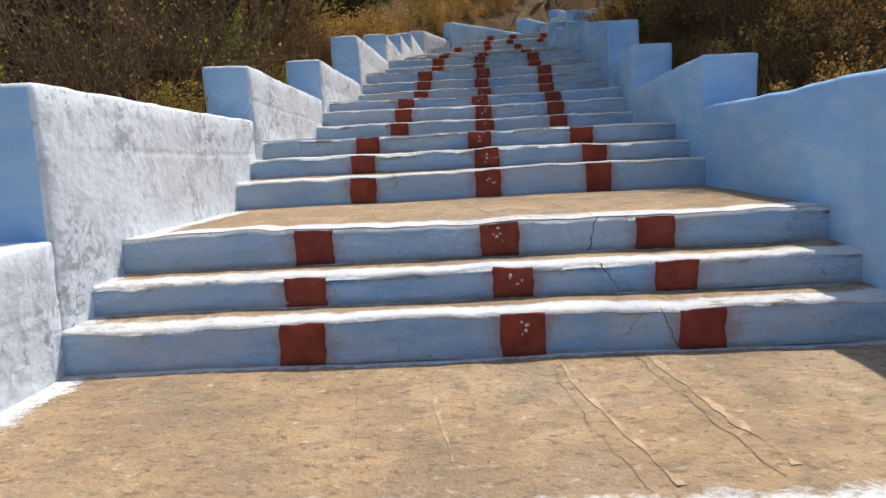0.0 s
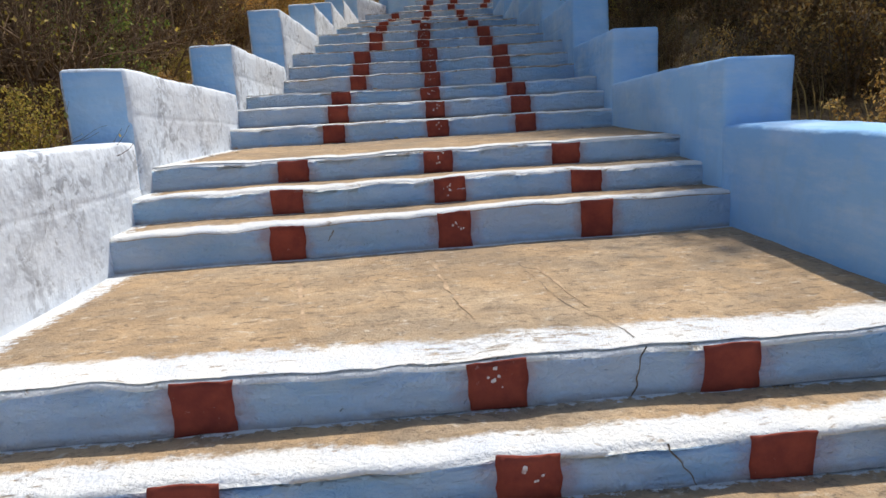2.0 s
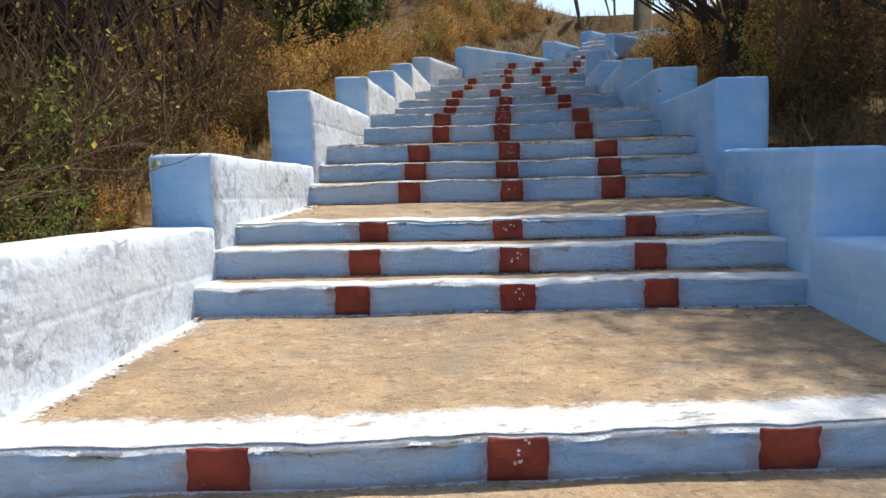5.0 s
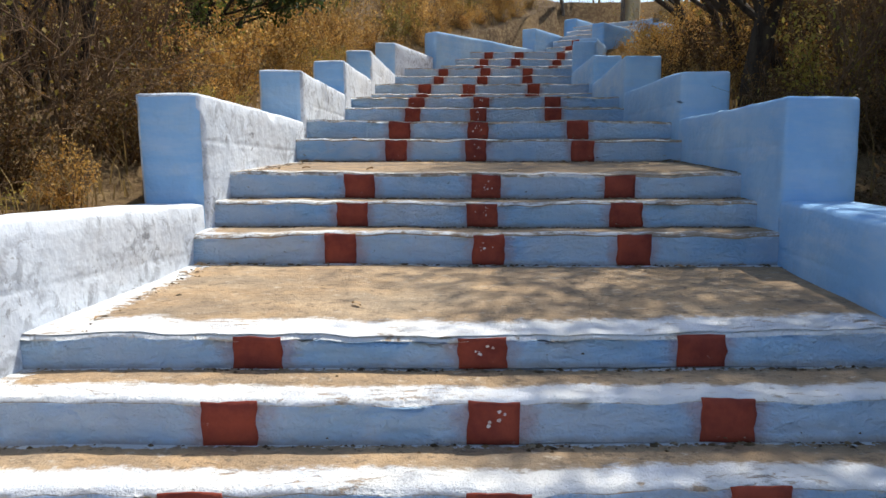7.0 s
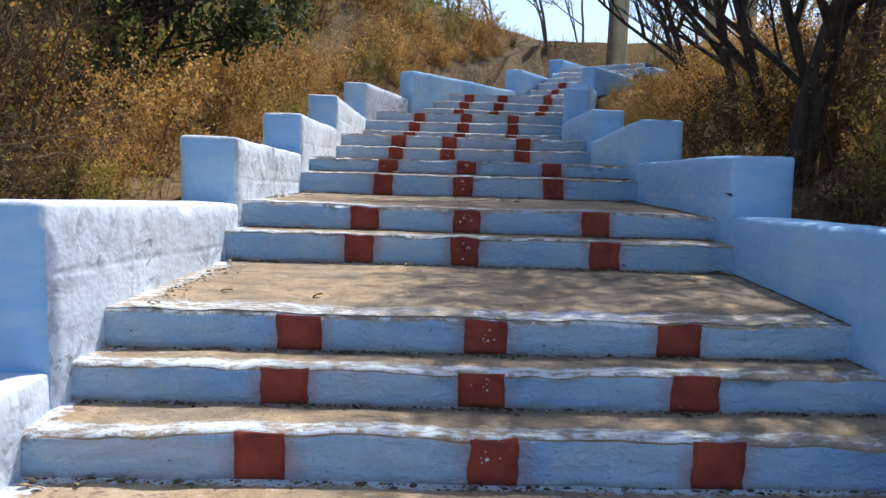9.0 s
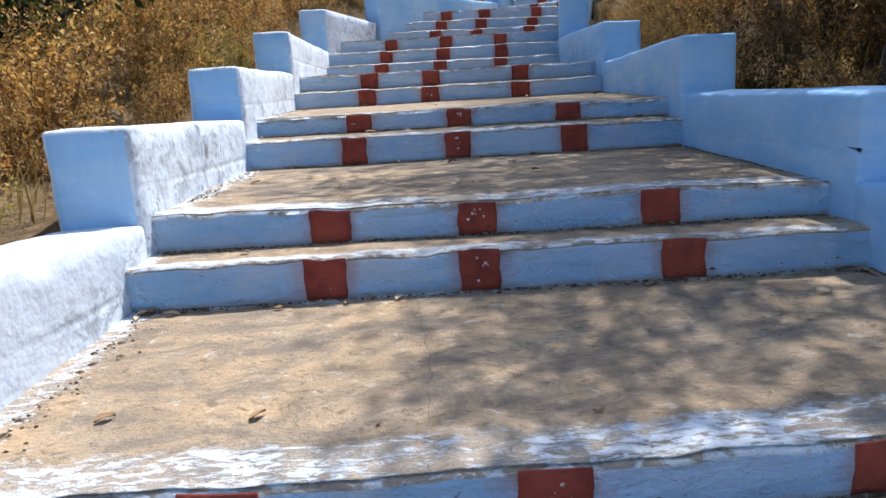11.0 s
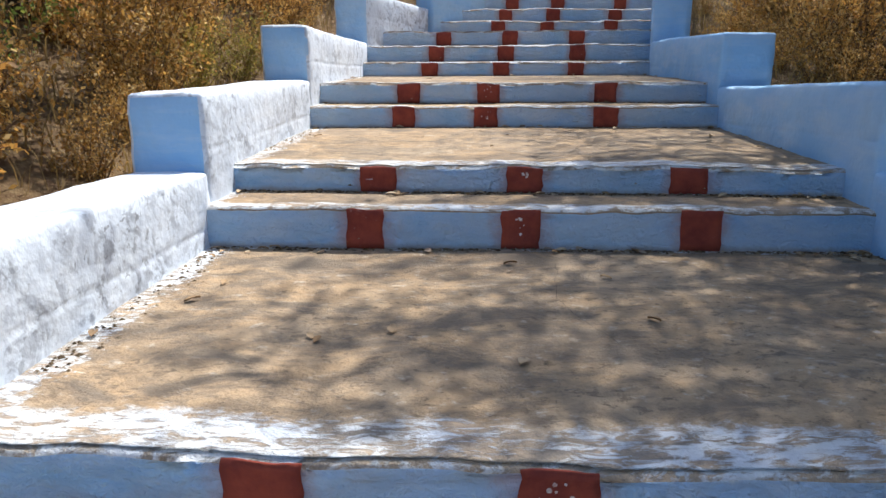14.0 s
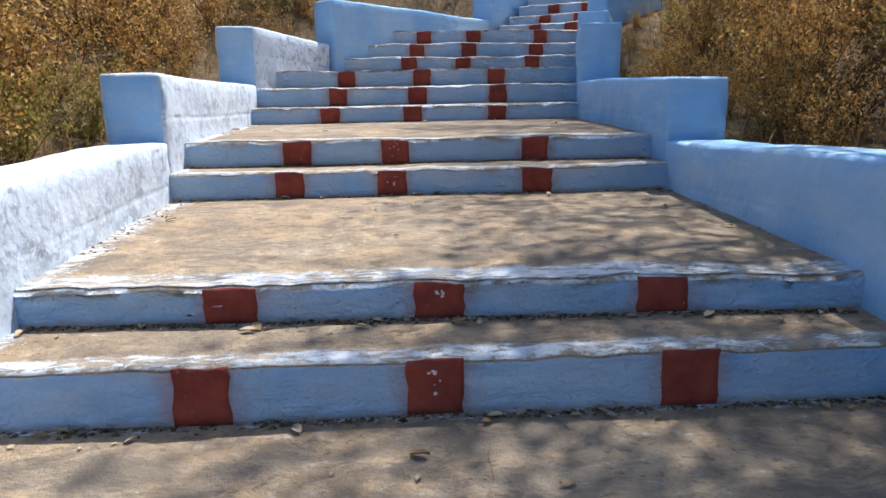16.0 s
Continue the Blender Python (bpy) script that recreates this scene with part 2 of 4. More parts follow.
mf_ = Mat("fallen_leaf", 0.8)
M_LITTER = mf_.done(mf_.ramp(mf_.random(), (0.0, (0.22, 0.13, 0.06)), (0.4, (0.42, 0.28, 0.15)), (0.75, (0.55, 0.42, 0.27)), (1.0, (0.33, 0.24, 0.17))))
M_GRASS = leaf_material("straw_grass", (0.30, 0.20, 0.07), (0.42, 0.30, 0.12), (0.24, 0.15, 0.055))
mp_ = Mat("cream_painted_concrete", 0.75)
M_CREAM = mp_.done(mp_.ramp(mp_.noise(1.5, 6, 0.6), (0.35, (0.46, 0.36, 0.20)), (0.65, (0.60, 0.49, 0.30))), mp_.noise(14, 5), 0.3, 0.02)


# ---- mesh helpers ----
def mesh_from(name, verts, faces, mat, smooth=True, uvs=None):
    me = bpy.data.meshes.new(name)
    me.from_pydata([tuple(v) for v in verts], [], faces)
    for mt in (mat if isinstance(mat, (list, tuple)) else [mat]):
        me.materials.append(mt)
    if smooth:
        me.polygons.foreach_set("use_smooth", [True] * len(me.polygons))
    for key, data in (uvs or {}).items():
        layer = me.uv_layers.new(name=key)
        idx = np.empty(len(me.loops), dtype=np.int32)
        me.loops.foreach_get("vertex_index", idx)
        layer.data.foreach_set("uv", np.asarray(data, dtype=np.float32)[idx].ravel())
    me.update()
    return me


def part(name, me, parent, label=""):
    ob = new(name, me)
    ob.parent = parent
    return tagged(ob, label)


def n1(x, seed):
    """Smooth noise along a line, about -1 to 1."""
    return noise.noise(Vector((x, seed * 7.31, seed * 3.17)))


def n3(p, s):
    return noise.noise(Vector((p[0] * s, p[1] * s, p[2] * s)))


def lerp(a, b, t):
    return a + (b - a) * t


def along(table, y):
    """Value at y on a line of (y, value) pairs."""
    return float(np.interp(y, [r[0] for r in table], [r[1] for r in table]))


# ---- plan of the stairway ----
# The inner faces of the two parapets, from the foot to the bend.
LEFT_X = [(-7.615, -2.2), (0, -1.972), (2.581, -1.921), (5.246, -1.819), (7.531, -1.616), (9.731, -1.405), (12.015, -1.303), (14.723, -1.252), (17.431, -1.159), (18.192, -1.032)]
RIGHT_X = [(-7.615, 1.735), (0, 1.743), (2.708, 1.794), (5.246, 1.828), (7.531, 2.014), (9.731, 2.065), (12.015, 2.115), (14.723, 2.259), (17.431, 2.395), (19.377, 2.894), (20.138, 3.173)]
# Each flight: y of its risers at the left and right, the heights of its foot and of each step, and, step by step, the x of its three painted squares.
FLIGHTS = [
    ([(-2.20, -2.18), (-1.88, -1.86), (-1.56, -1.54)], [-0.546, -0.364, -0.182, 0.0], ((-0.88, 0.10, 0.89), (-0.90, 0.09, 0.88), (-0.91, 0.09, 0.87))),
    ([(0.000, 0.034), (0.305, 0.355), (0.609, 0.677)], [0.0, 0.203, 0.364, 0.546], ((-0.884, 0.097, 0.893), (-0.931, 0.080, 0.863), (-0.935, 0.038, 0.842))),
    ([(2.471, 2.682), (2.843, 3.097), (3.215, 3.520)], [0.546, 0.770, 0.930, 1.092], ((-0.931, 0.059, 0.939), (-0.969, 0.063, 0.977), (-0.973, 0.025, 0.939))),
    ([(5.212, 5.297), (5.559, 5.652), (5.906, 5.999)], [1.100, 1.278, 1.455, 1.595], ((-0.846, 0.144, 0.990), (-0.817, 0.144, 1.003), (-0.804, 0.110, 1.020))),
    ([(7.497, 7.463), (7.844, 7.827), (8.12, 8.12)], [1.625, 1.819, 1.990, 2.167], ((-0.698, 0.220, 1.130), (-0.668, 0.199, 1.147), (-0.656, 0.245, 1.172))),
    ([(9.697, 9.562), (10.052, 9.892)], [2.208, 2.403, 2.587], ((-0.508, 0.224, 1.185), (-0.491, 0.258, 1.193))),
    ([(12.066, 11.922), (12.540, 12.286)], [2.589, 2.809, 2.962], ((-0.470, 0.343, 1.257), (-0.444, 0.393, 1.299))),
    ([(14.732, 14.596), (15.112, 14.977)], [2.970, 3.156, 3.335], ((-0.444, 0.271, 1.307), (-0.410, 0.317, 1.375))),
    ([(17.448, 17.388), (17.786, 17.744), (18.125, 18.091)], [3.342, 3.510, 3.710, 3.900], ((-0.296, 0.588, 1.493), (-0.220, 0.656, 1.561), (-0.127, 0.736, 1.608))),
    ([(19.275, 19.445), (19.614, 19.783), (19.952, 20.122)], [3.909, 4.080, 4.270, 4.455], ((0.660, 1.383, 2.323), (0.783, 1.506, 2.445), (0.905, 1.608, 2.593))),
]


# ---- ground ----
RISE = [(-50, -6.0), (-10, -1.3), (-3.385, -0.25), (0, 0.465), (2.538, 0.973), (5.246, 1.481), (7.531, 1.946), (9.731, 2.496), (12.015, 2.835), (14.723, 3.215), (17.431, 3.638), (19.462, 4.231), (22.846, 5.5), (27.077, 6.9), (33.846, 7.4), (50.769, 7.277), (338.462, 7.615)]
BEND = (2.6, 25.2)
BEND_DIR = Vector((math.sin(radians(38)), math.cos(radians(38)), 0))


def edges_at(y):
    if y < 18.19:
        return along(LEFT_X, y), along(RIGHT_X, y)
    return -1.03 + (y - 18.19) * 0.60, along(RIGHT_X, min(y, 20.14)) + max(0.0, y - 20.14) * 0.85


def ground_z(x, y):
    xl, xr = edges_at(min(max(y, -9), 27))
    z = along(RISE, y)
    if x < xl:
        d = xl - x
        z += float(np.interp(y, [6, 12], [0.14, 0.30])) * min(max(d - 0.8, 0), 16)
    elif x > xr:
        d = x - xr
        z += 0.24 * min(max(d - 0.8, 0), 16) * float(np.interp(y, [15, 23], [1.0, 0.0]))
    z += 0.16 * n3((x, y, 0), 0.35) + 0.06 * n3((x, y, 5), 1.1)
    if xl - 0.35 < x < xr + 0.35 and -30 < y < 27:
        z = min(z, along(RISE, y) - 1.9)
    return z


def make_ground():
    def ticks(lo, hi, step, far):
        out = list(np.arange(lo, hi + 1e-6, step))
        d, s = hi, step
        while d < far:
            s *= 1.35
            d += s
            out.append(d)
        d, s = lo, step
        while d > -far:
            s *= 1.35
            d -= s
            out.insert(0, d)
        return out

    xs, ys = ticks(-12, 14, 0.34, 420), ticks(-8, 36, 0.34, 420)
    verts = [(x, y, ground_z(x, y)) for y in ys for x in xs]
    nx = len(xs)
    faces = [(j * nx + i, j * nx + i + 1, (j + 1) * nx + i + 1, (j + 1) * nx + i) for j in range(len(ys) - 1) for i in range(nx - 1)]
    tagged(new("ground", mesh_from("ground", verts, faces, M_SOIL)), "dry brown hillside soil with withered grass", "ground", kind="structure")


make_ground()


# ---- steps and landings ----
class Front:
    """The uneven front of one step: from a left to a right point, foot height and rise."""

    def __init__(self, a, b, z, h, seed):
        self.a, self.b, self.z, self.h, self.seed = Vector(a), Vector(b), z, h, seed
        self.length = (self.b - self.a).length
        self.dir = (self.b - self.a).normalized()
        self.out = Vector((self.dir.y, -self.dir.x, 0))

    def edge(self, s):
        """Offset outwards and upwards of the nosing at a distance along the step."""
        k = self.seed
        return 0.030 * n1(s * 0.8, k) + 0.013 * n1(s * 4.1, k + 9) + 0.006 * n1(s * 12, k + 7), 0.020 * n1(s * 0.7, k + 3) + 0.014 * n1(s * 3.3, k + 5) + 0.008 * n1(s * 9, k + 6)

    def point(self, s, w, proud=0.0):
        """A point of the riser's face, w from foot (0) to nosing (1)."""
        o, up = self.edge(s)
        bulge = 0.009 * n1(s * 2.6 + w * 2, self.seed + 4) + 0.005 * n1(s * 8.3 + w * 5, self.seed + 2)
        p = self.a + self.dir * s + self.out * (o * (0.5 + 0.5 * w) + bulge + proud)
        return Vector((p.x, p.y, self.z + (self.h + up) * w))


def step_mesh(name, fr, back_a, back_b, back_z, mat, rows, marks):
    """Riser, worn nosing and the tread behind it, back to the next riser."""
    cols = max(24, int(fr.length / 0.035))
    verts, span, sides, back, paint, faces, kinds = [], [], [], [], [], [], []
    prof = [(0.0, 0), (0.3, 0), (0.62, 0), (0.86, 0)]
    for i in range(cols + 1):
        s = fr.length * i / cols
        o, up = fr.edge(s)
        bp = Vector(back_a).lerp(Vector(back_b), i / cols)
        top = fr.point(s, 1.0)
        depth = max(0.05, (Vector((bp.x, bp.y, 0)) - Vector((top.x, top.y, 0))).length)
        r = 0.022 + 0.010 * n1(s * 5, fr.seed + 8)
        line = [(fr.point(s, w), 0.0) for w, _ in prof]
        low = fr.point(s, 1.0)
        line.append((low - Vector((0, 0, r)), 0.0))
        line.append((low - Vector((0, 0, r * 0.35)) - fr.out * r * 0.30, 0.004))
        line.append((low - fr.out * r, 0.02))
        for k in range(1, rows + 1):
            f = k / rows
            f = f ** 1.5 if rows > 8 else f
            q = Vector((lerp(top.x, bp.x, f), lerp(top.y, bp.y, f), lerp(top.z, back_z, f)))
            q.z += (0.010 * n3((q.x, q.y, 0), 1.1) + 0.004 * n3((q.x, q.y, 3), 5.0)) * min(1, f * 4)
            line.append((q, depth * f))
        for j, (p, v) in enumerate(line):
            verts.append(p)
            span.append((s, (p.z - fr.z) if j < 5 else v))
            sides.append((s, fr.length - s))
            back.append((depth - v, 0))
            paint.append((min(abs(s - c) for c in marks) - 0.10, max(0.0, top.z - p.z) if j < 5 else 0.0))
    n = len(prof) + 3 + rows
    for i in range(cols):
        for j in range(n - 1):
            a = i * n + j
            faces.append((a, a + n, a + n + 1, a + 1))
            kinds.append(0 if j < 4 else 1)
    me = mesh_from(name, verts, faces, [M_RISER, mat], True, {"span": span, "sides": sides, "back": back, "paint": paint})
    me.polygons.foreach_set("material_index", kinds)
    return me


def square_mesh(fr, centre, width, seed, low=0.0, high=0.955):
    """A hand-painted square on the riser, with an unsteady outline."""
    nu, nv = 7, 7
    verts, faces = [], []
    for j in range(nv):
        for i in range(nu):
            u, w = i / (nu - 1), j / (nv - 1)
            s = centre + (u - 0.5) * width
            if i in (0, nu - 1):
                s += 0.012 * n1(w * 3.1 + i, seed)
            hgt = lerp(low, high, w)
            if j in (0, nv - 1):
                hgt += 0.03 * n1(u * 4 + j, seed + 2)
            verts.append(fr.point(s, hgt, 0.0045))
    for j in range(nv - 1):
        for i in range(nu - 1):
            a = j * nu + i
            faces.append((a, a + 1, a + nu + 1, a + nu))
    base = len(verts)
    rim = [j * nu for j in range(nv)] + [(nv - 1) * nu + i for i in range(1, nu)] + [j * nu + nu - 1 for j in range(nv - 2, -1, -1)] + [i for i in range(nu - 2, 0, -1)]
    inner = [Vector(verts[k]) - fr.out * 0.008 for k in rim]
    verts += inner
    for k in range(len(rim)):
        k2 = (k + 1) % len(rim)
        faces.append((rim[k], rim[k2], base + k2, base + k))
    return mesh_from("painted_square", verts, faces, M_RED)


def chalk_mesh(fr, centre, seed):
    """A small smeared flower of dots in the middle of a square."""
    rnd = random.Random(seed)
    verts, faces = [], []
    for k in range(6):
        s, w, r = centre + rnd.gauss(0, 0.022), rnd.gauss(0.62, 0.14), rnd.uniform(0.003, 0.010)
        b = len(verts)
        ring = 7
        for i in range(ring):
            a = i * 2 * math.pi / ring
            rr = r * rnd.uniform(0.6, 1.2)
            verts.append(fr.point(s + rr * math.cos(a), w + rr * math.sin(a) / fr.h, 0.0075))
        faces.append(tuple(range(b, b + ring)))
    return mesh_from("chalk_mark", verts, faces, M_CHALK, False)


def build_flight(number, rows, heights, squares, next_line, next_z, xs=None):
    """A flight of steps; its last step carries the landing up to the next flight."""
    root = tagged(new("stair_flight_%d" % number), "pale blue limewashed concrete steps with painted red squares", "stairs", kind="structure")
    fronts = []
    for k, line in enumerate(rows):
        if xs is None:
            (yl, yr) = line
            a, b = (along(LEFT_X, yl) - 0.05, yl, 0), (along(RIGHT_X, yr) + 0.05, yr, 0)
            if number == 10:
                a = (-0.35 + 0.23 * k, yl, 0)
            if number == 9:
                a = (-1.20 + 0.07 * k, yl, 0)
        else:
            a, b = line
        fronts.append(Front(a, b, heights[k], heights[k + 1] - heights[k], number * 5 + k * 1.7))
    for k, fr in enumerate(fronts):
        last = k == len(fronts) - 1
        if last:
            ba, bb, bz = next_line[0], next_line[1], next_z
        else:
            ba, bb, bz = fronts[k + 1].a, fronts[k + 1].b, heights[k + 1]
        back_out = (Vector(bb) - Vector(ba)).normalized()
        push = Vector((-back_out.y, back_out.x, 0)) * 0.05
        marks = [(cx - fr.a.x) / (fr.b.x - fr.a.x) * fr.length for cx in squares[k]] or [99.0]
        me = step_mesh("step", fr, Vector(ba) + push, Vector(bb) + push, bz, (M_LANDING if number < 5 else M_LANDING_WORN) if last else (M_TREAD if number < 5 else M_TREAD_WORN), 30 if last else 7, marks)
        st = part("landing_step" if last else "step", me, root, "step running into a bare tan cement landing" if last else "")
        for n, cx in enumerate(squares[k]):
            t = (cx - fr.a.x) / (fr.b.x - fr.a.x) * fr.length
            sq = part("painted_square", square_mesh(fr, t + 0.012 * n1(k * 3.3 + n, number), 0.202 + 0.016 * n1(n + k * 2.0, number + 4), number * 10 + k * 3 + n), st, "red oxide painted square")
            if n == 1 and number < 9:
                part("chalk_mark", chalk_mesh(fr, t, number * 31 + k), st, "smeared white chalk dots")
    return fronts


def front_line(number):
    rows = FLIGHTS[number][0]
    yl, yr = rows[0]
    a, b = Vector((along(LEFT_X, yl) - 0.05, yl, 0)), Vector((along(RIGHT_X, yr) + 0.05, yr, 0))
    if number == 9:
        a = Vector((-0.35, yl, 0))
    return a, b


# The upper flight turns to the right after the bend.
SIDE = Vector((BEND_DIR.y, -BEND_DIR.x, 0))
UP_LEFT, UP_WIDTH, UP_Z, UP_RISE = Vector((2.32, 21.68, 0)), 2.15, 4.47, 0.172


def up_line(k):
    p = UP_LEFT + BEND_DIR * (0.355 * k)
    return p - SIDE * 0.05, p + SIDE * (UP_WIDTH + 0.05)


ALL_FRONTS = []
for k, (rows, heights, squares) in enumerate(FLIGHTS):
    if k + 1 < len(FLIGHTS):
        nl, nz = front_line(k + 1), FLIGHTS[k + 1][1][0]
    else:
        nl, nz = up_line(0), UP_Z
    ALL_FRONTS.append(build_flight(k + 1, rows, heights, squares, nl, nz))
UP_N = 6
up_rows = [up_line(k) for k in range(UP_N)]
up_squares = tuple(tuple((UP_LEFT + BEND_DIR * (0.355 * k) + SIDE * s).x for s in ((0.6, 1.2, 1.8) if k < 3 else ())) for k in range(UP_N))
ALL_FRONTS.append(build_flight(11, up_rows, [UP_Z + UP_RISE * k for k in range(UP_N + 1)], up_squares, (up_line(UP_N + 9)[0], up_line(UP_N + 9)[1]), UP_Z + UP_RISE * UP_N + 0.05, xs=True))


def lower_floor():
    """The bare cement apron at the foot of the lowest flight."""
    nx, ny = 50, 70
    verts, faces, span, sides, back = [], [], [], [], []
    for j in range(ny + 1):
        for i in range(nx + 1):
            y = lerp(-12, -2.12, (j / ny) ** 0.6)
            xl, xr = along(LEFT_X, y) - 0.06, along(RIGHT_X, y) + 0.06
            x = lerp(xl, xr, i / nx)
            z = -0.546 + 0.012 * n3((x, y, 0), 0.9) + 0.004 * n3((x, y, 3), 4.0)
            if j == ny:
                z -= 0.002
            verts.append((x, y, z))
            span.append((x - xl, 9 + y))
            sides.append((x - xl, xr - x))
            back.append((max(0, -2.18 - y), 0))
    for j in range(ny):
        for i in range(nx):
            a = j * (nx + 1) + i
            faces.append((a, a + 1, a + nx + 2, a + nx + 1))
    tagged(new("floor", mesh_from("floor", verts, faces, M_FLOOR, True, {"span": span, "sides": sides, "back": back})), "worn tan cement floor at the foot of the stairs", "floor", kind="structure")


lower_floor()


# ---- parapet walls ----
def wall_mesh(name, inner, outer, z_foot, z_a, z_b, mat, seed, groove=0.30, lump=0.014):
    """A thick plastered parapet between two plan points, worn round at its edges. inner, outer: (start, end) in plan."""
    ia, ib, oa, ob = [Vector((*p, 0)) for p in (*inner, *outer)]
    length = (ib - ia).length
    nl = max(8, int(length / 0.10))
    across = max(6, int((ia - oa).length / 0.09))
    nz = 12
    verts, faces, key, ends = [], [], {}, []
    r = 0.009

    def vert(i, j, k):
        if (i, j, k) in key:
            return key[i, j, k]
        t, u, w = i / nl, j / across, k / nz
        p = ia.lerp(ib, t).lerp(oa.lerp(ob, t), u)
        top = lerp(z_a, z_b, t) + 0.016 * n1(t * length * 0.9, seed) + 0.006 * n1(t * length * 4, seed + 2) + 0.008 * n1(u * 2, seed + 5)
        foot = lerp(z_foot[0], z_foot[1], t)
        deep = [0, 0.1, 0.2, groove - 0.035, groove - 0.013, groove, groove + 0.013, groove + 0.035]
        rest = (12 - k) - 7
        down = deep[12 - k] if rest <= 0 else lerp(groove + 0.035, top - foot, rest / 5)
        z = top - down
        d = ib - ia
        d.normalize()
        side = (oa - ia).normalized()
        q = Vector((p.x, p.y, z))
        push = lump * (n3(q, 2.2) + 0.6 * n3(q, 6.5))
        if j == 0:
            q -= side * push
            q += side * (0.006 if 12 - k == 5 else 0.0) * (0.55 + 0.45 * n1(t * length * 2.0, seed + 7))
        if j == across:
            q += side * push
        if i == 0:
            q -= d * push
        ed = (i in (0, nl)) + (j in (0, across)) + (k == nz)
        if ed > 1:
            wob = 1 + 0.7 * n3(q, 7.0)
            if i == 0:
                q += d * r * wob
            if i == nl:
                q -= d * r * wob
            if j == 0:
                q += side * r * wob
            if j == across:
                q -= side * r * wob
            if k == nz:
                q.z -= r * wob * 0.7
        key[i, j, k] = len(verts)
        verts.append(q)
        return key[i, j, k]

    def quad(*ids):
        faces.append(tuple(vert(*a) for a in ids))

    for i in range(nl):
        for k in range(nz):
            quad((i, 0, k), (i, 0, k + 1), (i + 1, 0, k + 1), (i + 1, 0, k))
            quad((i, across, k), (i + 1, across, k), (i + 1, across, k + 1), (i, across, k + 1))
        for j in range(across):
            quad((i, j, nz), (i, j + 1, nz), (i + 1, j + 1, nz), (i + 1, j, nz))
    for j in range(across):
        for k in range(nz):
            ends.append(len(faces))
            quad((0, j, k), (0, j + 1, k), (0, j + 1, k + 1), (0, j, k + 1))
            quad((nl, j, k), (nl, j, k + 1), (nl, j + 1, k + 1), (nl, j + 1, k))
    me = mesh_from(name, verts, faces, mat)
    bm = bmesh.new()
    bm.from_mesh(me)
    bmesh.ops.recalc_face_normals(bm, faces=bm.faces)
    for e in bm.edges:
        if e.calc_face_angle(0.0) > 1.25:
            e.smooth = False
    bm.faces.ensure_lookup_table()
    # With two tones given, the near end takes the blue shaded one.
    if isinstance(mat, list):
        for f in ends:
            bm.faces[f].material_index = 1
    worn = [e for e in bm.edges if not e.smooth]
    for e in worn:
        e.smooth = True
    bmesh.ops.bevel(bm, geom=worn, offset=0.022, offset_type="OFFSET", segments=2, profile=0.5, affect="EDGES", clamp_overlap=True, material=0 if isinstance(mat, list) else -1)
    bm.to_mesh(me)
    bm.free()
    return me


# Left: y where each raised length begins and its top at the beginning and end. Thickness 0.47.
LEFT_WALL = [(-7.615, 0.592, 0.626), (0.017, 1.312, 1.269), (3.046, 1.735, 1.625), (5.585, 2.098, 1.98), (7.7, 2.699, 2.572), (9.934, 3.063, 2.987), (12.151, 3.402, 3.368), (14.765, 3.833, 3.757), (17.812, 4.375, 4.248)]
RIGHT_WALL = [(-7.615, 0.635, 0.66), (-0.085, 1.202, 1.168), (2.809, 1.582, 1.515), (5.263, 2.022, 2.031), (7.497, 2.657, 2.606), (9.688, 3.021, 2.995), (12.015, 3.427, 3.3), (14.689, 3.757, 3.748), (17.431, 4.358, 4.315)]


def build_walls():
    for side, table, line, sign, thick in (("left", LEFT_WALL, LEFT_X, -1, 0.42), ("right", RIGHT_WALL, RIGHT_X, 1, 0.47)):
        for k, (y, za, zb) in enumerate(table):
            last = k + 1 == len(table)
            ye = (19.22 if side == "left" else 18.8) if last else table[k + 1][0]
            xa, xb = along(line, y), along(line, ye)
            if side == "left" and last:
                xb = -0.34
            if side == "right" and last:
                xb = along(line, ye)
            over = 0.0 if last else 0.03
            inner = ((xa + 0.02 * sign * 0, y), (xb, ye + over))
            outer = ((xa + sign * thick, y), (xb + sign * thick, ye + over))
            foot = (along(RISE, y) - 1.3, along(RISE, ye) - 1.3)
            ob = new("wall_%s_%d" % (side, k + 1), wall_mesh("parapet", inner, outer, foot, za, zb, [M_WALL_LEFT, M_WALL_RIGHT] if side == "left" else M_WALL_RIGHT, k * 3 + (0 if side == "left" else 50), lump=0.013 if side == "left" else 0.007))
            tagged(ob, "thick limewashed plaster parapet with a stepped end, its sunlit faces whitened" if side == "left" else "thick pale blue limewashed parapet with a stepped end", "wall", kind="structure")


build_walls()


